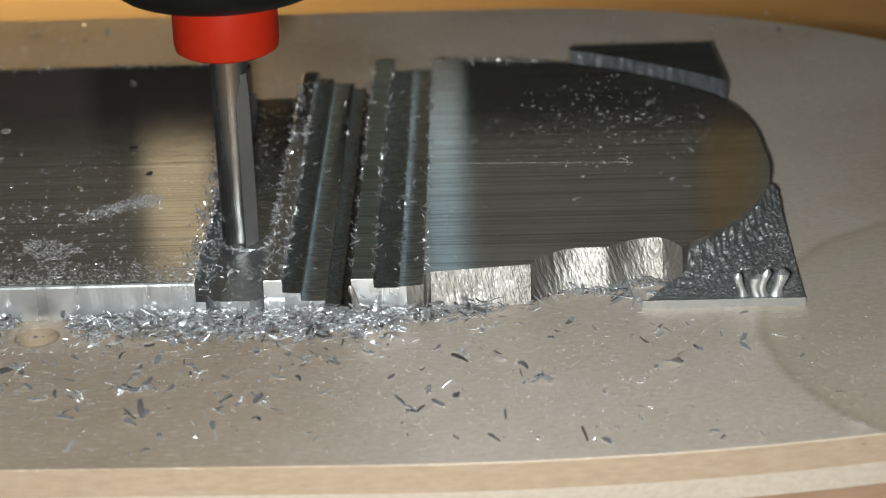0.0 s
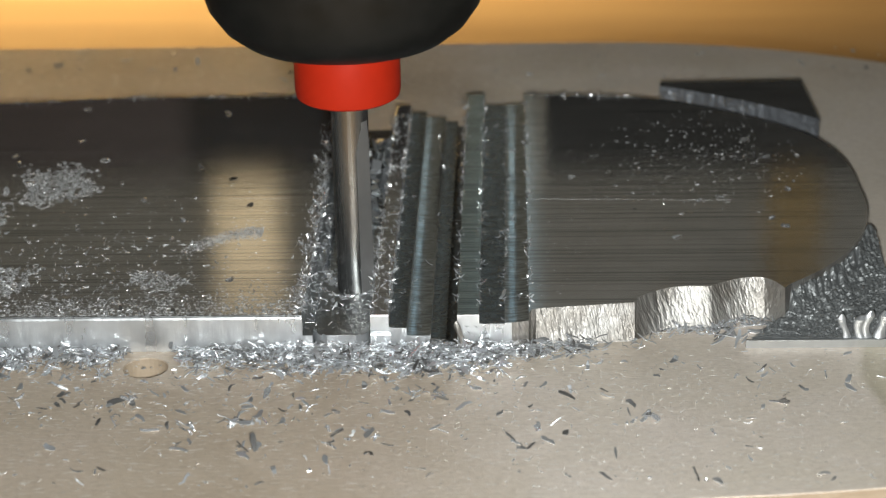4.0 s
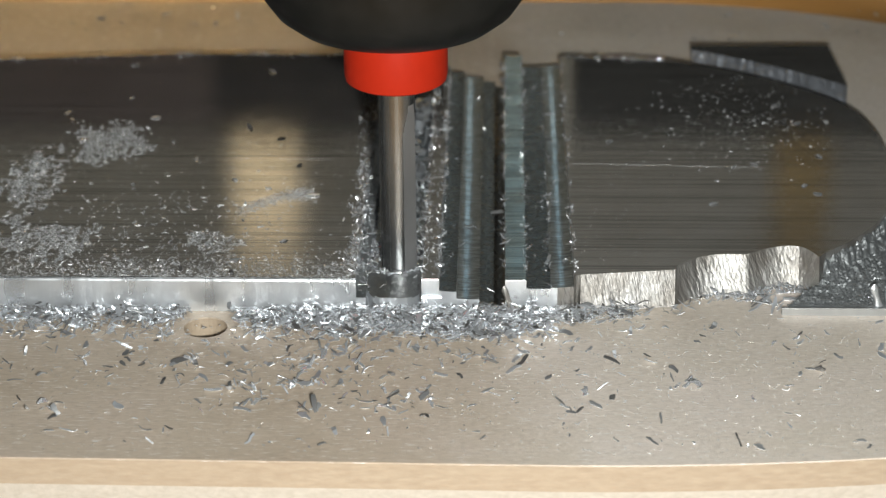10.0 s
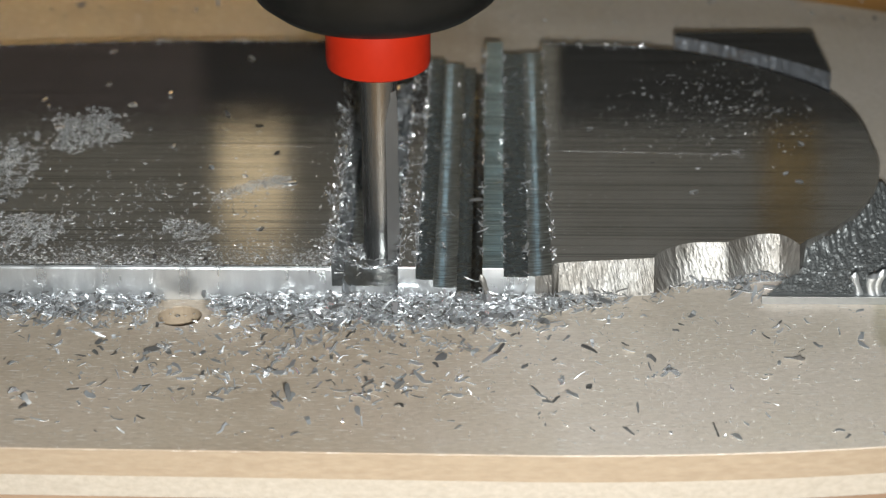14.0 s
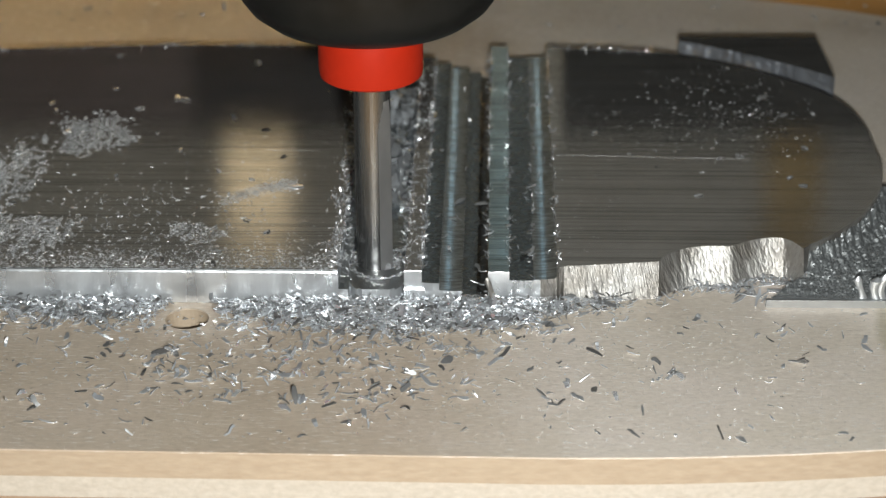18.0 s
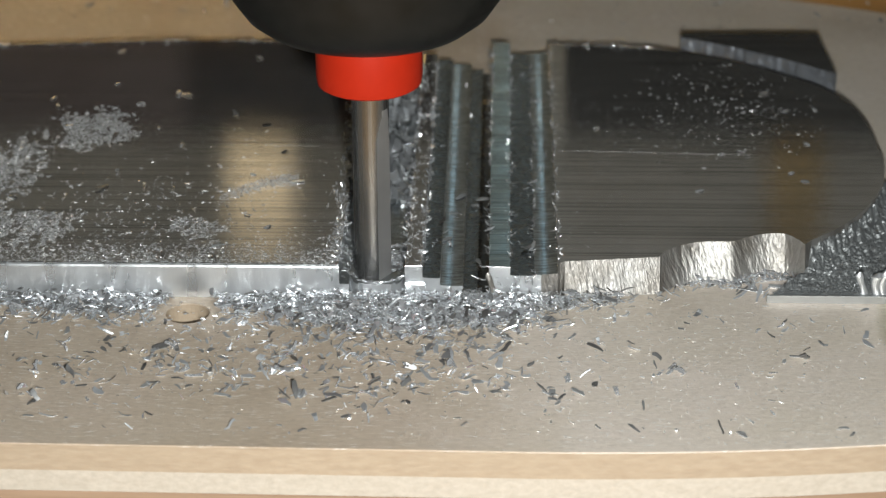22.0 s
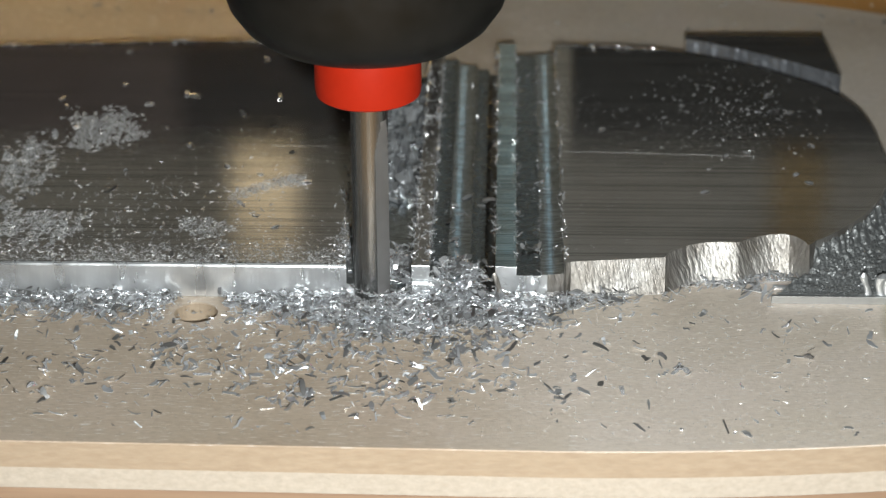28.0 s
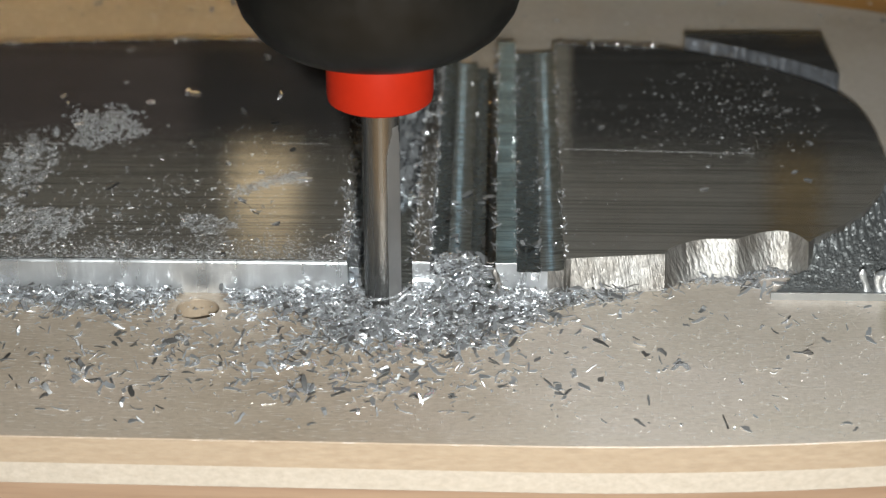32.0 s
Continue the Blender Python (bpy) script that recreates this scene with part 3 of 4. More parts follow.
def make_plate():
    thing = empty("aluminium_plate")
    tagged(thing, "brushed aluminium plate with milled grooves lying on the board", "plate")
    front = 0.25
    part("left_land", prism([(-150, front), (0, front), (0, 54.5), (-22, 54.5), (-45, 52.4), (-90, 52.0), (-150, 52.0)], 0.02, T, 0.12), (ALU_TOP, ALU_TORN), thing)
    part("front_edge", box(-150, 0, 0, front - 0.003, 0.02, T - 0.03, 0.22), ALU_EDGE, thing, "bright bare front edge of the plate")
    part("slot_floor", box(0.004, 5.7, -0.1, 51.5, 0.02, 0.34, 0.03), (ALU_CUT, ALU_EDGE), thing, "shiny freshly milled floor of the slot")
    part("slot_ledge", ledge(), (ALU_MOTTLE, ALU_ROUGH), thing, "rough narrow ledge left along the slot")
    part("ridge", box(5.704, 7.25, 0.15, 51, 0.02, T, 0.10), (ALU_TOP, ALU_EDGE), thing, "narrow rough ridge between two grooves")
    part("ridge_step", box(5.704, 7.5, -0.25, 0.146, 0.02, 1.75, 0.25), ALU_EDGE, thing, "stepped foot of the narrow ridge")
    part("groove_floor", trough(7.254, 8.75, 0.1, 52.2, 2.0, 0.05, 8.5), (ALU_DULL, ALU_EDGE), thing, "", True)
    part("groove_floor", trough(8.754, 10.75, 0.1, 52.8, 1.25, 0.06, 10.0), (ALU_CUT, ALU_EDGE), thing, "", True)
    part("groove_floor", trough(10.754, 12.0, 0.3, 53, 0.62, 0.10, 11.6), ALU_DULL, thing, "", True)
    part("groove_floor", trough(12.004, 13.0, 0.0, 53, 0.06, 0.3, 12.6), ALU_SHADE, thing, "", True)
    part("block", box(13.004, 14.85, 0, 54.2, 0.02, T, 0.02), (ALU_STRIP, ALU_EDGE), thing, "narrow standing strip between two grooves")
    for x, h, w in ((13.15, 2.7, 0.28), (13.45, 1.7, 0.26), (13.7, 1.0, 0.36), (14.2, 0.8, 0.3)):
        part("torn_sliver", lump(x, -0.35, 0.1, h, w), ALU_WALL, thing, "bright crumpled sliver on the front edge", True)
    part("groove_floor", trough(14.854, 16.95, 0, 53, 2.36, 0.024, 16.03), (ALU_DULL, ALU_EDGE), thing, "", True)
    part("groove_floor", trough(16.954, 17.55, 0, 53, 2.44, 0.072, 17.54), (ALU_CUT, ALU_EDGE), thing, "", True)
    part("groove_floor", trough(17.554, 18.996, 0.12, 53, 2.44, 0.072, 17.64), (ALU_CUT, ALU_WALL), thing, "", True)
    part("right_land", leaning(prism(land_outline(), 0.02, T, 0.02), lambda x, y: (0.9 if x < 27.9 else 1.5) if 19.3 < x < 41.2 and y < 9.5 else 0.0), (ALU_TOP, ALU_WALL), thing)
    part("corner_land", corner_land(), (ALU_TOP, ALU_ROUGH), thing, "uncut corner of the plate with a coarse sawn wall")
    part("torn_floor", torn_floor(), ALU_TORN, thing, "torn thin floor left by the cutter")
    part("torn_litter", torn_flakes(), (ALU_GREY, ALU_TORN), thing, "flat torn flakes on the thin floor")["kind"] = "stuff"
    part("torn_floor_edge", box(37.1, 50.6, -0.25, 0.0, 0.02, 0.72, 0.02), ALU_GREY, thing, "thin front edge under the torn floor")
    for x, h, w in ((45.3, 2.7, 0.36), (46.7, 2.6, 0.5), (47.3, 3.0, 0.42), (48.5, 3.0, 0.55)):
        part("torn_post", lump(x, 0.4, 0.6, h, w), ALU_EDGE, thing, "bright torn sliver standing at the edge", True)
    part("burr_fringe", burrs(), ALU_CHIP, thing, "curled burrs along the milled edges")["kind"] = "stuff"
    for x0, x1, y0, y1 in ((19.4, 29, 25.2, 24.8), (29.3, 38, 24.75, 24.4), (-9, -3.5, 26.1, 25.9)):
        part("scratch", prism([(x0, y0), (x1, y1), (x1, y1 + 0.035), (x0, y0 + 0.035)], T - 0.05, T + 0.006), ALU_DUST, thing, "fine bright scratch")
    return thing


make_plate()

# ---- the spindle ----


def cutter():
    """A round shank whose lower part is relieved by one long flute, with its slanting run-out."""
    bm = bmesh.new()
    levels = [0.36, 0.46, 2.2, 6.0, 10.0, 13.0] + [14.4 + 0.14 * i for i in range(22)] + [18.3, 19.4]
    rings = []
    for z in levels:
        depth = 0.0 if z > 17.3 else (1.0 if z < 14.5 else (17.3 - z) / 2.8)
        ring = []
        for i in range(96):
            a = 2 * math.pi * i / 96
            r = 1.52 if z == 0.36 else 1.59
            x, y = r * math.cos(a), r * math.sin(a)
            # the flute is a flat facing right and towards the front
            nx, ny = math.cos(-0.58), math.sin(-0.58)
            d = x * nx + y * ny
            limit = 1.59 - 0.30 * depth
            if d > limit:
                x, y = x - nx * (d - limit), y - ny * (d - limit)
            ring.append(bm.verts.new((x * MM, y * MM, z * MM)))
        rings.append(ring)
    for a, b in zip(rings, rings[1:]):
        for i in range(96):
            j = (i + 1) % 96
            bm.faces.new((a[i], a[j], b[j], b[i]))
    bm.faces.new(rings[0][::-1])
    bm.faces.new(rings[-1])
    return bm


def make_spindle():
    thing = empty("router_spindle")
    tagged(thing, "black router nut holding an end mill with red ring", "router spindle")
    part("collet_nut", lathe([(3.0, 24.6), (7.4, 24.65), (8.8, 25.1), (10.2, 26.2), (11.3, 27.8), (12.0, 30.0), (12.3, 33.0), (12.3, 48), (11, 50), (11, 110)], 96), BLACK, thing, "black rounded collet nut", True)
    part("depth_ring", lathe([(1.7, 19.4), (4.05, 19.4), (4.38, 19.62), (4.48, 20.2), (4.48, 24.2), (4.36, 24.55), (1.7, 24.6)], 72), RED, thing, "red plastic depth ring", True)
    mill = part("end_mill", cutter(), STEEL, thing, "steel end mill with one long flute", True)
    mill.data.materials.append(FLUTE_BRIGHT)
    for f in mill.data.polygons:
        if f.normal.x * math.cos(-0.58) + f.normal.y * math.sin(-0.58) > 0.97 and f.center.z < 17.4 * MM:
            f.material_index = 1
    return thing


spindle = make_spindle()


def make_mirrored_bar():
    """An unseen dark bar, added for the band the plate mirrors; it travels with the spindle behind and above the plate.
    """
    thing = tagged(empty("mirrored_bar"), "unseen dark brown bar added for the plate to mirror", "beam")
    part("beam", box(-160, 6, 88, 96, 11.5, 25.4, 0.6), BAR_BROWN, thing)
    # Blacker only to darken the reflection on this side; the gap spares the cool streak.
    part("beam", box(21.8, 160, 88, 96, 11.5, 25.4, 0.6), BAR_BLACK, thing, "blacker end of the added bar, for a darker reflection")
    return thing


dark_bar = make_mirrored_bar()

PERIOD = 0.8487
# where the cutter's small circles are centred as it feeds towards the front: seconds, x, y
FEED = [(0, 3.40, 12.7), (4, 3.46, 10.1), (8, 3.41, 7.95), (11, 3.31, 6.85), (14, 3.31, 5.95), (17, 3.43, 4.9), (20, 3.42, 3.6),
        (23, 3.35, 2.25), (26, 3.14, 1.0), (29, 2.88, -0.2), (32, 2.73, -1.4)]


def tool_place(t):
    """Where the axis of the cutter stands: it circles while it feeds forward."""
    ts, xs, ys = zip(*FEED)
    a = 2 * math.pi * (t + 0.369) / PERIOD
    return float(np.interp(t, ts, xs)) + 0.81 * math.cos(a), float(np.interp(t, ts, ys)) - 0.89 * math.sin(a)


# ---- chips ----


def pile(name, count, rng, label, spread):
    places = []
    for _ in range(count):
        x, y, z = spread(rng)
        places.append((x, y, z, rng.choice((0.1, 0.2, 0.3, 0.6))))
    ob = new(name, flakes_mesh(name, places, rng, (0.22, 1.35)))
    return tagged(ob, label, "metal chips", kind="stuff")


def along_front(rng):
    """The bank of chips along the foot of the plate, thickest before the grooves; the screw hole stays clear."""
    while True:
        if rng.random() < 0.55:
            x = rng.uniform(-55, 3)
            y = -0.3 - abs(rng.gauss(0, 1.75))
            z = rng.uniform(0.0, 0.75) * max(0.1, 1 + 0.22 * y)
        else:
            x = rng.gauss(9.0, 6.6)
            y = -0.3 - abs(rng.gauss(0, 1.75)) * (1.0 if x < 17 else 0.55) + (0.1 * (x - 19) if x > 19 else 0)
            z = rng.uniform(0.0, 1.1) * max(0.08, 0.9 + 0.24 * y)
        if math.hypot(x + 12.9, 0.8 * (y + 3.0)) > 2.7 and x < 30:
            return x, y, z


rng = random.Random(11)
pile("chip_bank", 8200, rng, "bank of bright aluminium chips along the foot of the plate", along_front)
pile("chip_scatter", 210, rng, "loose aluminium chips under the scalloped edge of the plate", lambda r: (lambda x: (x, front_line(x) - 1.75 - abs(r.gauss(0, 0.7)), r.uniform(0, 0.25)))(28.2 + 12.2 * r.random() ** 0.7))

SHAPES = []
for k in range(14):
    ln = (0.45, 0.6, 0.8, 0.9, 1.05, 1.25, 1.5)[k % 7]
    vs, fs = flake(rng, ln, ln * rng.uniform(0.22, 0.55), rng.choice((-1, 1)) * (0.15, 0.3, 0.5, 0.9, 0.2, 1.5)[k % 6], 0.05, 0.5)
    me = bpy.data.meshes.new("chip")
    me.from_pydata([tuple(c * MM for c in v) for v in vs], [], fs)
    me.materials.append(ALU_CHIP)
    SHAPES.append(me)


def resting(me, x, y, z, rng, tilt=0.35):
    """The pose of a chip that lies at (x, y) on a surface of height z."""
    turn = Euler((rng.uniform(-tilt, tilt), rng.uniform(-tilt, tilt), rng.uniform(0, 6.283))).to_matrix()
    low = min((turn @ v.co).z for v in me.vertices)
    return Matrix.Translation((x * MM, y * MM, z * MM - low)) @ turn.to_4x4()


def chip(me, m, label, group):
    ob = new("aluminium_chip", me)
    ob.matrix_basis = m
    return tagged(ob, label, "metal chip", group)


def strewn(k, rng):
    """Where the k-th loose chip lies on the board: thick near the grooves, thin towards the rounded end."""
    if k % 10 < 7:
        x, y = rng.gauss(-4, 17), rng.choice((-3.0 - abs(rng.gauss(0, 8.5)), rng.uniform(-22.5, -3)))
    elif k % 10 < 9:
        x, y = rng.uniform(18, 52), rng.uniform(-23, 0)
    else:
        x, y = rng.uniform(-40, 60), rng.uniform(67, 79)
    return x, y if y > -23.5 else rng.uniform(-22, -4)


for k in range(110):
    me = rng.choice(SHAPES)
    chip(me, resting(me, *strewn(k, rng), 0.0, rng), "small curled aluminium chip lying on the board", "chips on the board")
for cx, cy, count in ((-4.4, -12.9, 8), (-2.4, -17.4, 9), (-24, -17.8, 8), (5.6, -15.3, 7), (28, -13, 6), (18.3, -16.7, 4), (-14, -9.7, 7), (-9, -13.2, 5), (1.5, -10.5, 6), (11, -9, 6)):
    for _ in range(count):
        me = rng.choice(SHAPES)
        chip(me, resting(me, rng.gauss(cx, 0.8), rng.gauss(cy, 0.6), 0.0, rng, 0.9), "aluminium chip in a small cluster on the board", "chips on the board")
tagged(new("loose_chips", flakes_mesh("loose_chips", [(*strewn(k, rng), 0.0, rng.choice((0.3, 0.8))) for k in range(340)], rng, (0.3, 1.3), wide=1.3)),
       "smaller aluminium chips strewn over the board", "metal chips", kind="stuff")
me = SHAPES[2]
dark = tagged(new("black_speck", me.copy()), "tiny black speck lying on the plate", "speck")
dark.data.materials.clear()
dark.data.materials.append(BLACK)
dark.matrix_basis = resting(me, -9.2, 31.0, T, rng, 0.05)
for k in range(32):
    x, y = (rng.uniform(-38, -1), rng.uniform(1, 52)) if k < 20 else (rng.uniform(20, 44), rng.uniform(8, 42))
    me = rng.choice(SHAPES[:4])
    chip(me, resting(me, x, y, T, rng, 0.15), "small bright aluminium chip lying on the plate", "chips on the plate")


def dust_patch(name, label, count, place, sizes=(0.04, 0.30)):
    r = random.Random(len(name) + count)
    places = [(*place(r), T, r.choice((0.05, 0.12, 0.4))) for _ in range(count)]
    tagged(new(name, flakes_mesh(name, places, r, sizes, ALU_DUST)), label, "metal dust", kind="stuff")


def blob(cx, cy, sx, sy):
    """Places scattered in a ragged patch."""
    def place(r):
        for _ in range(40):
            x, y = cx + 2.0 * sx * r.uniform(-1, 1), cy + 2.0 * sy * r.uniform(-1, 1)
            d = ((x - cx) / (2 * sx)) ** 2 + ((y - cy) / (2 * sy)) ** 2
            if y > 0.5 and d + 0.9 * noise.noise(Vector((x * 0.55, y * 0.4, 1.7))) + 0.9 * noise.noise(Vector((x * 1.9, y * 1.4, 4.7))) < 0.55:
                break
        return x, max(0.5, min(54, y))
    return place


dust_patch("dust_patch", "pale crusted patch of aluminium dust on the plate", 4600, blob(-26.2, 30, 2.4, 3.0), (0.03, 0.24))
dust_patch("dust_patch", "pale crusted patch of aluminium dust on the plate", 4200, blob(-32.2, 20, 1.6, 4.6), (0.03, 0.24))
dust_patch("dust_patch", "pale crusted patch of aluminium dust on the plate", 3800, blob(-29, 7.5, 2.6, 2.4), (0.03, 0.24))
dust_patch("dust_patch", "thin patch of aluminium dust on the plate", 900, blob(-13.5, 7.3, 2.2, 1.4), (0.03, 0.24))
dust_patch("dust_patch", "thin patch of aluminium dust on the plate", 1700, lambda r: (lambda u: (-12 + 7 * u, 13.5 + 4.5 * math.sin(u * 1.6) + r.gauss(0, 0.75)))(r.random() ** 0.75), (0.04, 0.2))
dust_patch("dust_flakes", "thin bright flakes of aluminium scattered on the plate", 420, blob(-19, 9, 6.0, 6.0), (0.06, 0.6))
dust_patch("dust_line", "fine aluminium dust along the front of the plate", 4200, lambda r: (r.uniform(-45, -0.2), 0.3 + abs(r.gauss(0, 2.3))))
dust_patch("dust_specks", "scattered specks of aluminium dust on the plate", 1500, lambda r: (r.uniform(-45, -0.5), 0.5 + 30 * r.random() ** 1.6))
dust_patch("dust_specks", "scattered specks of aluminium dust on the plate", 430, blob(36, 35, 5.5, 7), (0.05, 0.36))
dust_patch("dust_specks", "scattered specks of aluminium dust on the plate", 240, lambda r: (r.uniform(19.4, 26), r.uniform(3, 40)), (0.04, 0.16))

tagged(new("chip_crumbs", flakes_mesh("chip_crumbs", [(*(lambda a, b: (a, b if b > -24 else rng.uniform(-23, -2)))(rng.gauss(0, 18), -1.5 - abs(rng.gauss(0, 9))), 0.0, 0.25) for _ in range(1500)], rng, (0.06, 0.34), wide=1.6)),
       "fine aluminium crumbs strewn over the board", "metal chips", kind="stuff")

tagged(new("slot_swarf", flakes_mesh("slot_swarf", [(*rng.choice(((rng.uniform(0.05, 1.2), rng.uniform(0.5, 46)), (rng.uniform(4.9, 5.6), rng.uniform(0.5, 46)), (rng.uniform(0.2, 5.4), rng.uniform(14, 46)))), 1.47, 0.5) for _ in range(420)], rng, (0.12, 0.55))),
       "fine aluminium swarf lying in the milled slot", "metal chips", kind="stuff")

# The drawn sheet's sparkle is added as tiny bright flakes lying on it.
tagged(new("board_glitter", flakes_mesh("board_glitter", [(rng.choice((rng.uniform(12, 60), rng.uniform(-45, 40))), rng.uniform(-24, -0.5), 0.0, 0.25) for _ in range(2600)], rng, (0.05, 0.26), ALU_DUST)),
       "tiny metal flakes added for the sparkle on the board", "metal dust", kind="stuff")


def cut_burr():
    """The ragged bright curl that the cutter pushes ahead of itself over the slot's floor."""
    r = random.Random(31)
    verts, faces = [], []
    for k in range(70):
        a = math.radians(-168 + 156 * r.random())
        rad = 2.55 + r.gauss(0, 0.12)
        ln = r.uniform(0.15, 0.7)
        vs, fs = flake(r, ln, ln * r.uniform(0.12, 0.3), r.uniform(0.3, 2.2), 0.03)
        m = Euler((r.uniform(-0.9, 0.9), r.uniform(-0.4, 0.4), a + math.pi / 2 + r.uniform(-0.5, 0.5))).to_matrix()
        q = [m @ Vector(v) for v in vs]
        low, base = min(v.z for v in q), len(verts)
        verts += [((v.x + rad * math.cos(a)) * MM, (v.y + rad * math.sin(a)) * MM, (v.z - low) * MM) for v in q]
        faces += [tuple(i + base for i in f) for f in fs]
    me = bpy.data.meshes.new("cut_burr")
    me.from_pydata(verts, [], faces)
    me.materials.append(ALU_CHIP)
    return tagged(new("cut_burr", me), "ragged bright burr curling up round the cutter's foot", "metal chips", kind="stuff")


burr = cut_burr()
for k in range(16):
    ln = rng.uniform(1.4, 3.0)
    vs, fs = flake(rng, ln, ln * rng.uniform(0.08, 0.2), rng.uniform(-0.5, 0.5), 0.06, 0.6)
    me = bpy.data.meshes.new("aluminium_sliver")
    me.from_pydata([tuple(c * MM for c in v) for v in vs], [], fs)
    me.materials.append(ALU_CHIP)
    ob = tagged(new("aluminium_sliver", me), "long bright aluminium sliver lying at the scalloped edge", "metal chip", "slivers at the scalloped edge")
    u = rng.random()
    ob.matrix_basis = resting(me, 32.5 + 6.5 * u, 2.6 - 1.0 * u + rng.uniform(-0.9, 1.2), 0.0, rng, 0.2)
    ob.matrix_basis = ob.matrix_basis @ Matrix.Rotation(rng.uniform(-0.3, 0.3), 4, "Z")

# chips that the cutter throws out in the course of the clip: each leaves the stock beside the cutter and comes to rest
FLIGHTS = []


def clump(rng, count, w, h):
    places = []
    for _ in range(count):
        px, py = rng.gauss(0, w), rng.gauss(0, w * 0.6)
        places.append((px, py, max(0.0, rng.uniform(0, h) * (1 - (px / (3 * w)) ** 2)), rng.choice((0.3, 0.5, 0.8) if h else (0.2, 0.5, 0.95))))
    me = flakes_mesh("chip_clump", places, rng, (0.25, 1.25), wide=1.5)
    return tagged(new("chip_clump", me), "loose clump of fresh aluminium chips against the plate", "metal chips", kind="stuff")


def thrown(ob, rng, t0, end):
    """Rows for a chip or clump that lies in the stock until t0 and then flies to end."""
    x, y = tool_place(t0)
    start = pose((x + 0.0) * MM, max(4.0, y + 2) * MM, 0.15 * MM, 0, 0, rng.uniform(-60, 60))
    if y < 4.0:
        start = pose((x + 0.0) * MM, 5.5 * MM, 0.15 * MM, 0, 0, rng.uniform(-60, 60))
    e = end.translation
    mid = Matrix.Translation(((start.translation.x + e.x) / 2, (start.translation.y + e.y) / 2, max(e.z, 3 * MM) + 4 * MM)) @ end.to_3x3().to_4x4()
    FLIGHTS.append((ob, [(0, start), (t0, start), (t0 + 0.1, mid), (t0 + 0.2, end), (32.0, end)]))


def fresh_chips():
    r = random.Random(23)
    # (seconds, x, y, z): clumps along the foot of the plate, then the heap before the grooves
    drops = [(5.2, 3, -2.0, 0), (6.6, 8, -2.6, 0), (8.3, -4, -1.4, 0), (9.4, 12, -2.4, 0), (10.3, 6, -3.4, 0), (11.4, -23, -1.3, 0), (12.6, 0, -2.6, 0),
             (13.3, 15, -2.0, 0), (15.1, 9, -3.2, 0), (16.2, 4, -3.8, 0), (17.6, -21, -1.6, 0), (18.7, 12, -3.2, 0), (20.3, 7, -4.0, 0), (21.6, 1, -3.6, 0),
             (22.7, 14, -2.8, 0), (23.7, 9.5, -0.6, 0.3), (24.6, 11, -0.8, 0.4), (25.7, 9, 0.8, 1.7), (26.3, 10.8, 0.6, 1.2), (26.7, 4, -4.4, 0),
             (27.2, 9.8, 1.6, 2.0), (27.7, 8.6, -0.8, 0.6), (28.4, 11.8, 0.2, 1.3), (28.7, 3, -5.0, 0), (29.3, 10.4, 1.2, 2.3), (29.7, 8, -5.2, 0),
             (30.3, 12, -4.2, 0), (30.7, 0, -5.0, 0), (31.3, 9.0, 1.0, 2.2), (31.6, 6, -4.6, 0)]
    for t0, x, y, z in drops:
        ob = clump(r, 260, 2.4, 0.8) if y < -1 else clump(r, 110, 0.95, 1.1)
        reach = 1.0 + 0.6 * max(0.0, t0 - 14) / 18 if z == 0 else 1.0
        thrown(ob, r, t0, pose(x * MM, y * reach * MM, z * MM, 0, 0, r.uniform(-40, 40)))
    for t0, x, y in ((7.3, 2, -7), (9.6, -4, -9), (11.6, 8, -8), (13.4, -8, -7), (16.4, 5, -11), (18.4, -3, -12), (20.6, 10, -11), (22.4, 0, -8), (24.3, 12, -7),
                     (26.5, 6, -8), (28.2, -6, -10), (29.4, 4, -13), (30.4, 12, -9), (6.4, -8, -14), (8.6, 3, -16), (10.6, -16, -15), (12.4, 9, -14.5), (15.4, -12, -12), (17.4, 2, -17.5), (19.4, -22, -13), (21.3, 14, -15), (23.4, -4, -17), (25.6, 8, -17), (27.5, -14, -9), (30.1, -18, -16)):
        ob = clump(r, 36, 2.6, 0.0)
        thrown(ob, r, t0, pose(x * MM, y * MM, 0, 0, 0, r.uniform(-40, 40)))
    for k in range(84):
        t0 = round(0.35 + 31.0 * (k + 0.5) / 84, 1)
        if t0 % 1 > 0.75 or t0 % 1 < 0.05:
            t0 += 0.3
        me = r.choice(SHAPES)
        if k % 5 == 0:
            end = resting(me, r.uniform(-25, -1), r.uniform(2, 40), T, r, 0.2)
        else:
            end = resting(me, r.gauss(4, 11), -4.0 - min(17.0, abs(r.gauss(0, 6.5))), 0.0, r)
        ob = tagged(new("aluminium_chip", me), "fresh aluminium chip thrown out by the cutter", "metal chip", "fresh chips")
        thrown(ob, r, min(t0, 31.6), end)


    for k in range(16):
        me = r.choice([m for m in SHAPES if max(v.co.x for v in m.vertices) > 0.35 * MM])
        x = r.uniform(8.0, 12.6) if k % 4 else r.uniform(15.2, 18.4)
        z = (2.05 if x < 8.7 else 1.32 if x < 10.7 else 0.72) if x < 13 else 2.5
        ob = tagged(new("aluminium_chip", me), "fresh aluminium chip lying in a milled groove", "metal chip", "fresh chips")
        thrown(ob, r, (0.4, 6.3, 9.3, 12.5, 13.4, 14.6, 15.4, 16.3, 17.3, 18.3, 18.5, 20.4, 22.3, 24.4, 27.3, 29.5)[k], resting(me, x, r.uniform(2.5, 20), z, r, 0.3))


fresh_chips()


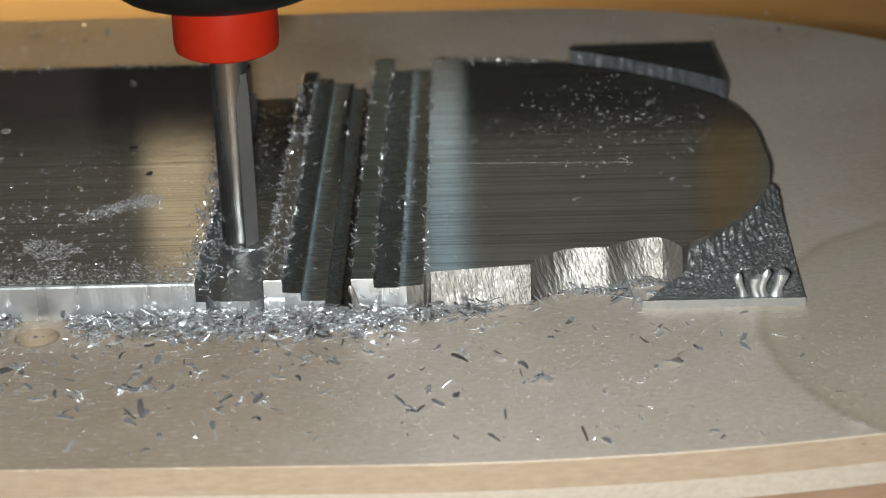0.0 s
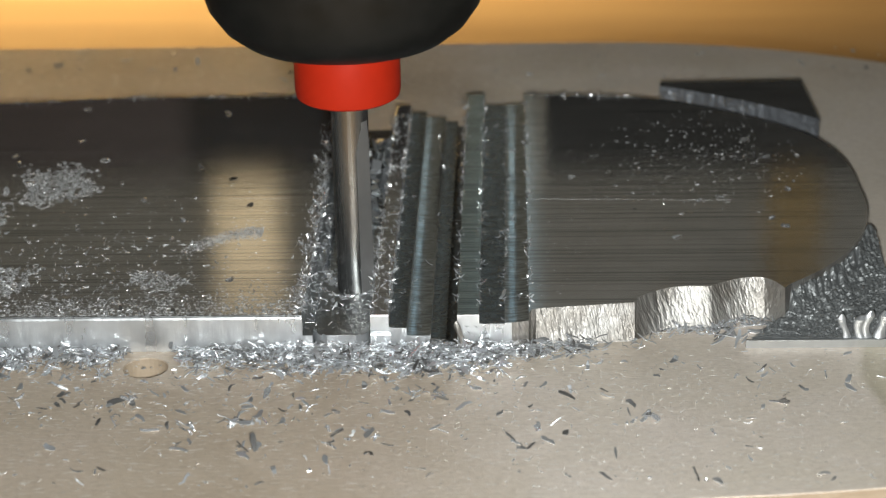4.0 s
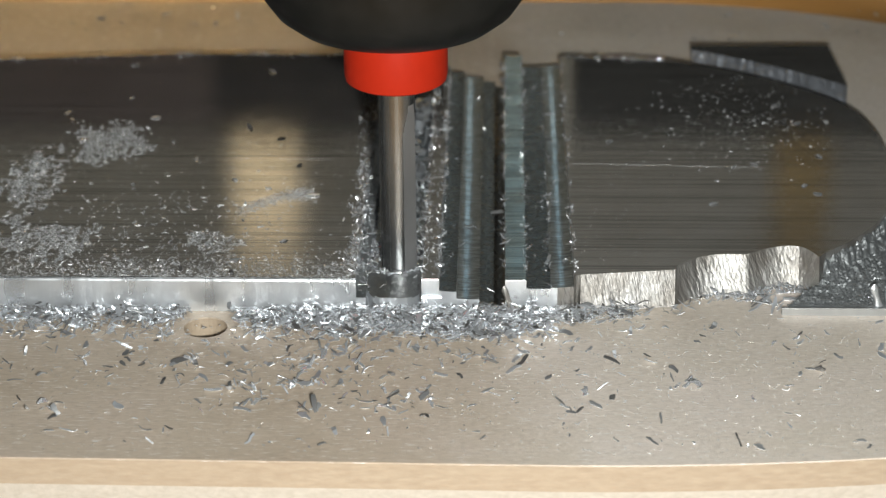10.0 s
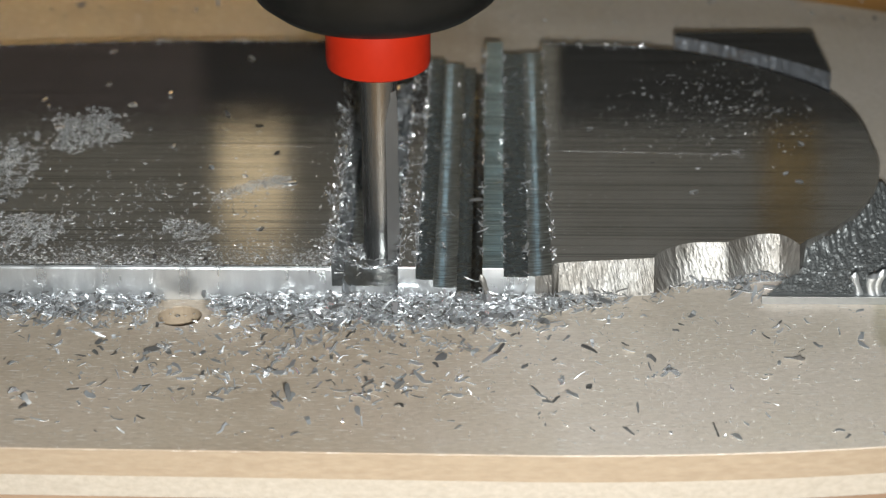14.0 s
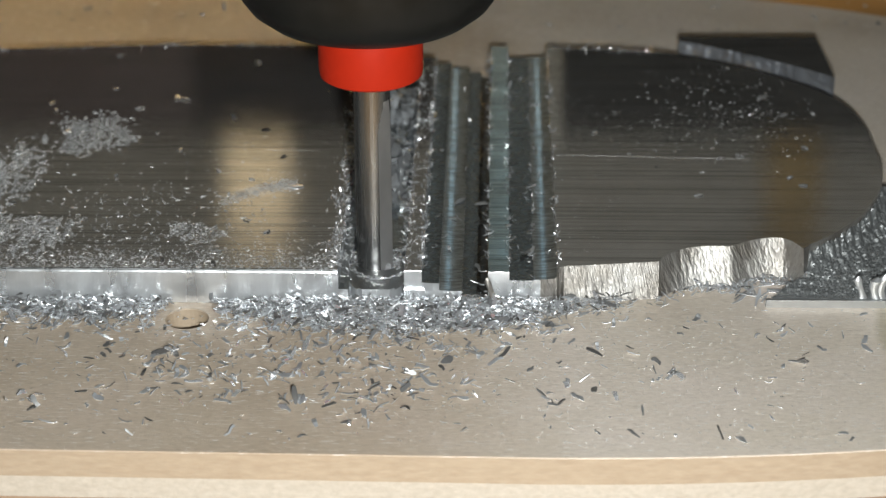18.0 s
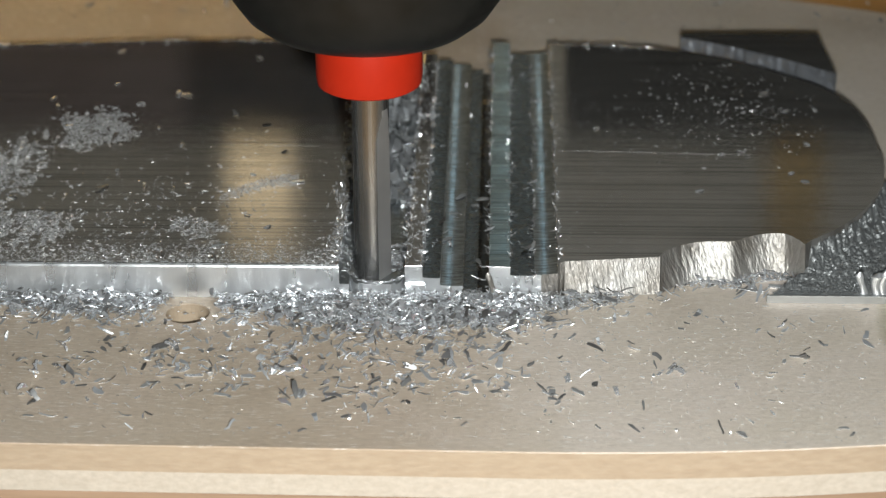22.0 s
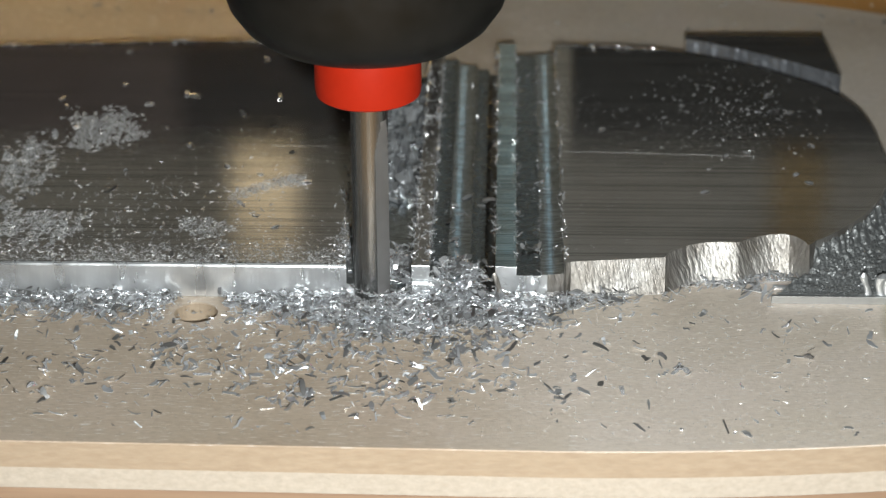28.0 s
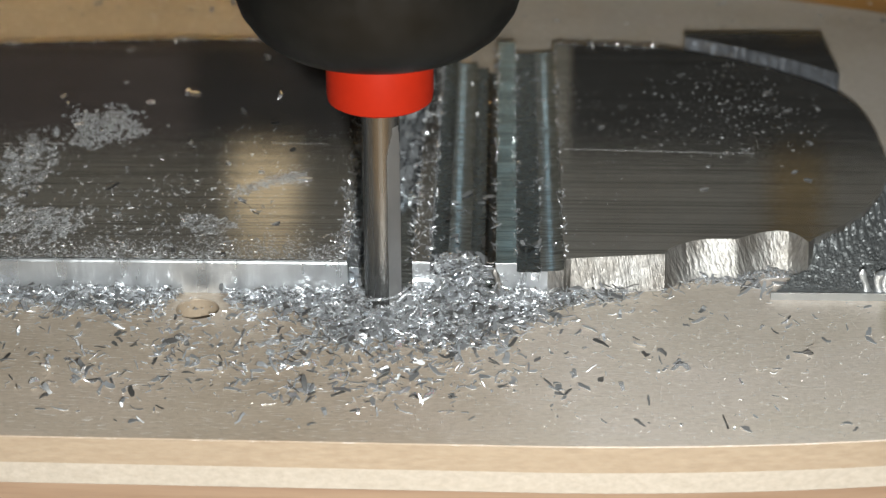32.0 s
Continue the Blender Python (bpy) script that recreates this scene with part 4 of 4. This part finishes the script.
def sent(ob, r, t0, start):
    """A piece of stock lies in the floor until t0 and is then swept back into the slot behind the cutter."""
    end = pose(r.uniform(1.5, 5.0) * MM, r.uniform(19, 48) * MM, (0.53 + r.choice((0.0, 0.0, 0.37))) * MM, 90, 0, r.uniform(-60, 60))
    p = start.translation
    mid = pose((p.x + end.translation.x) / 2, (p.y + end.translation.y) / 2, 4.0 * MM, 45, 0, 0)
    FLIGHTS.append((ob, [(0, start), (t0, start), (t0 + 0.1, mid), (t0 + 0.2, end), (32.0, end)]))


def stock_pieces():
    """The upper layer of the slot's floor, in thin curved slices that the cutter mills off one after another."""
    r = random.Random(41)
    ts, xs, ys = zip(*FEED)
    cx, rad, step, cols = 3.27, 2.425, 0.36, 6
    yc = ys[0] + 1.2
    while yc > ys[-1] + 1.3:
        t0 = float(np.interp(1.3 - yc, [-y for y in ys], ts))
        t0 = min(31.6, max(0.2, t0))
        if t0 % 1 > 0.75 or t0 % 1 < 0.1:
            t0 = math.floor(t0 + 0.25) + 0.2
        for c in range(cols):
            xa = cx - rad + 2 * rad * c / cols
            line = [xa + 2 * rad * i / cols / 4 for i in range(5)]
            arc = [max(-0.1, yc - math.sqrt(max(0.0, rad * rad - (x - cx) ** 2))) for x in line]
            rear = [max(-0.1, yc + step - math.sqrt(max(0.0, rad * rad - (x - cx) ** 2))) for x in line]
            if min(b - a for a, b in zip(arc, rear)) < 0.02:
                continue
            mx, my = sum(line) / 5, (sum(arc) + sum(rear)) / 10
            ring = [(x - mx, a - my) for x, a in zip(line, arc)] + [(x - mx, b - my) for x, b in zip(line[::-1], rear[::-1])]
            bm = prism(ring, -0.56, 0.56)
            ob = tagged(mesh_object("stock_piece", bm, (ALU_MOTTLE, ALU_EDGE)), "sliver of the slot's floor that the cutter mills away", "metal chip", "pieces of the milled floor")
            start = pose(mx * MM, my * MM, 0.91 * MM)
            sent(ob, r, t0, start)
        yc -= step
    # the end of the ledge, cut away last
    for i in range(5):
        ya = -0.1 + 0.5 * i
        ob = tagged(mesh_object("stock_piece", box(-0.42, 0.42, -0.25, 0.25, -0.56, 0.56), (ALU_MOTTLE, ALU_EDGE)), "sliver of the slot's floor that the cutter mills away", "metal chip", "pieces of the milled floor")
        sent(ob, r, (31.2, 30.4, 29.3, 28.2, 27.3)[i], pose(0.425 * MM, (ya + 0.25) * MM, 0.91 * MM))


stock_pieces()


def motions():
    rows = []
    for i in range(321):
        x, y = tool_place(i / 10)
        rows.append((i / 10, pose(x * MM, y * MM, 0)))
    walk(spindle, rows)
    ts, xs, ys = zip(*FEED)
    walk(dark_bar, [(t, pose(0, (y - ys[0]) * MM, 0)) for t, y in zip(ts, ys)])
    walk(burr, [(t, pose(float(np.interp(t, ts, xs)) * MM, float(np.interp(t, ts, ys)) * MM, 1.475 * MM)) for t in range(33)])
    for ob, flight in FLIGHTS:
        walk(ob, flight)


motions()
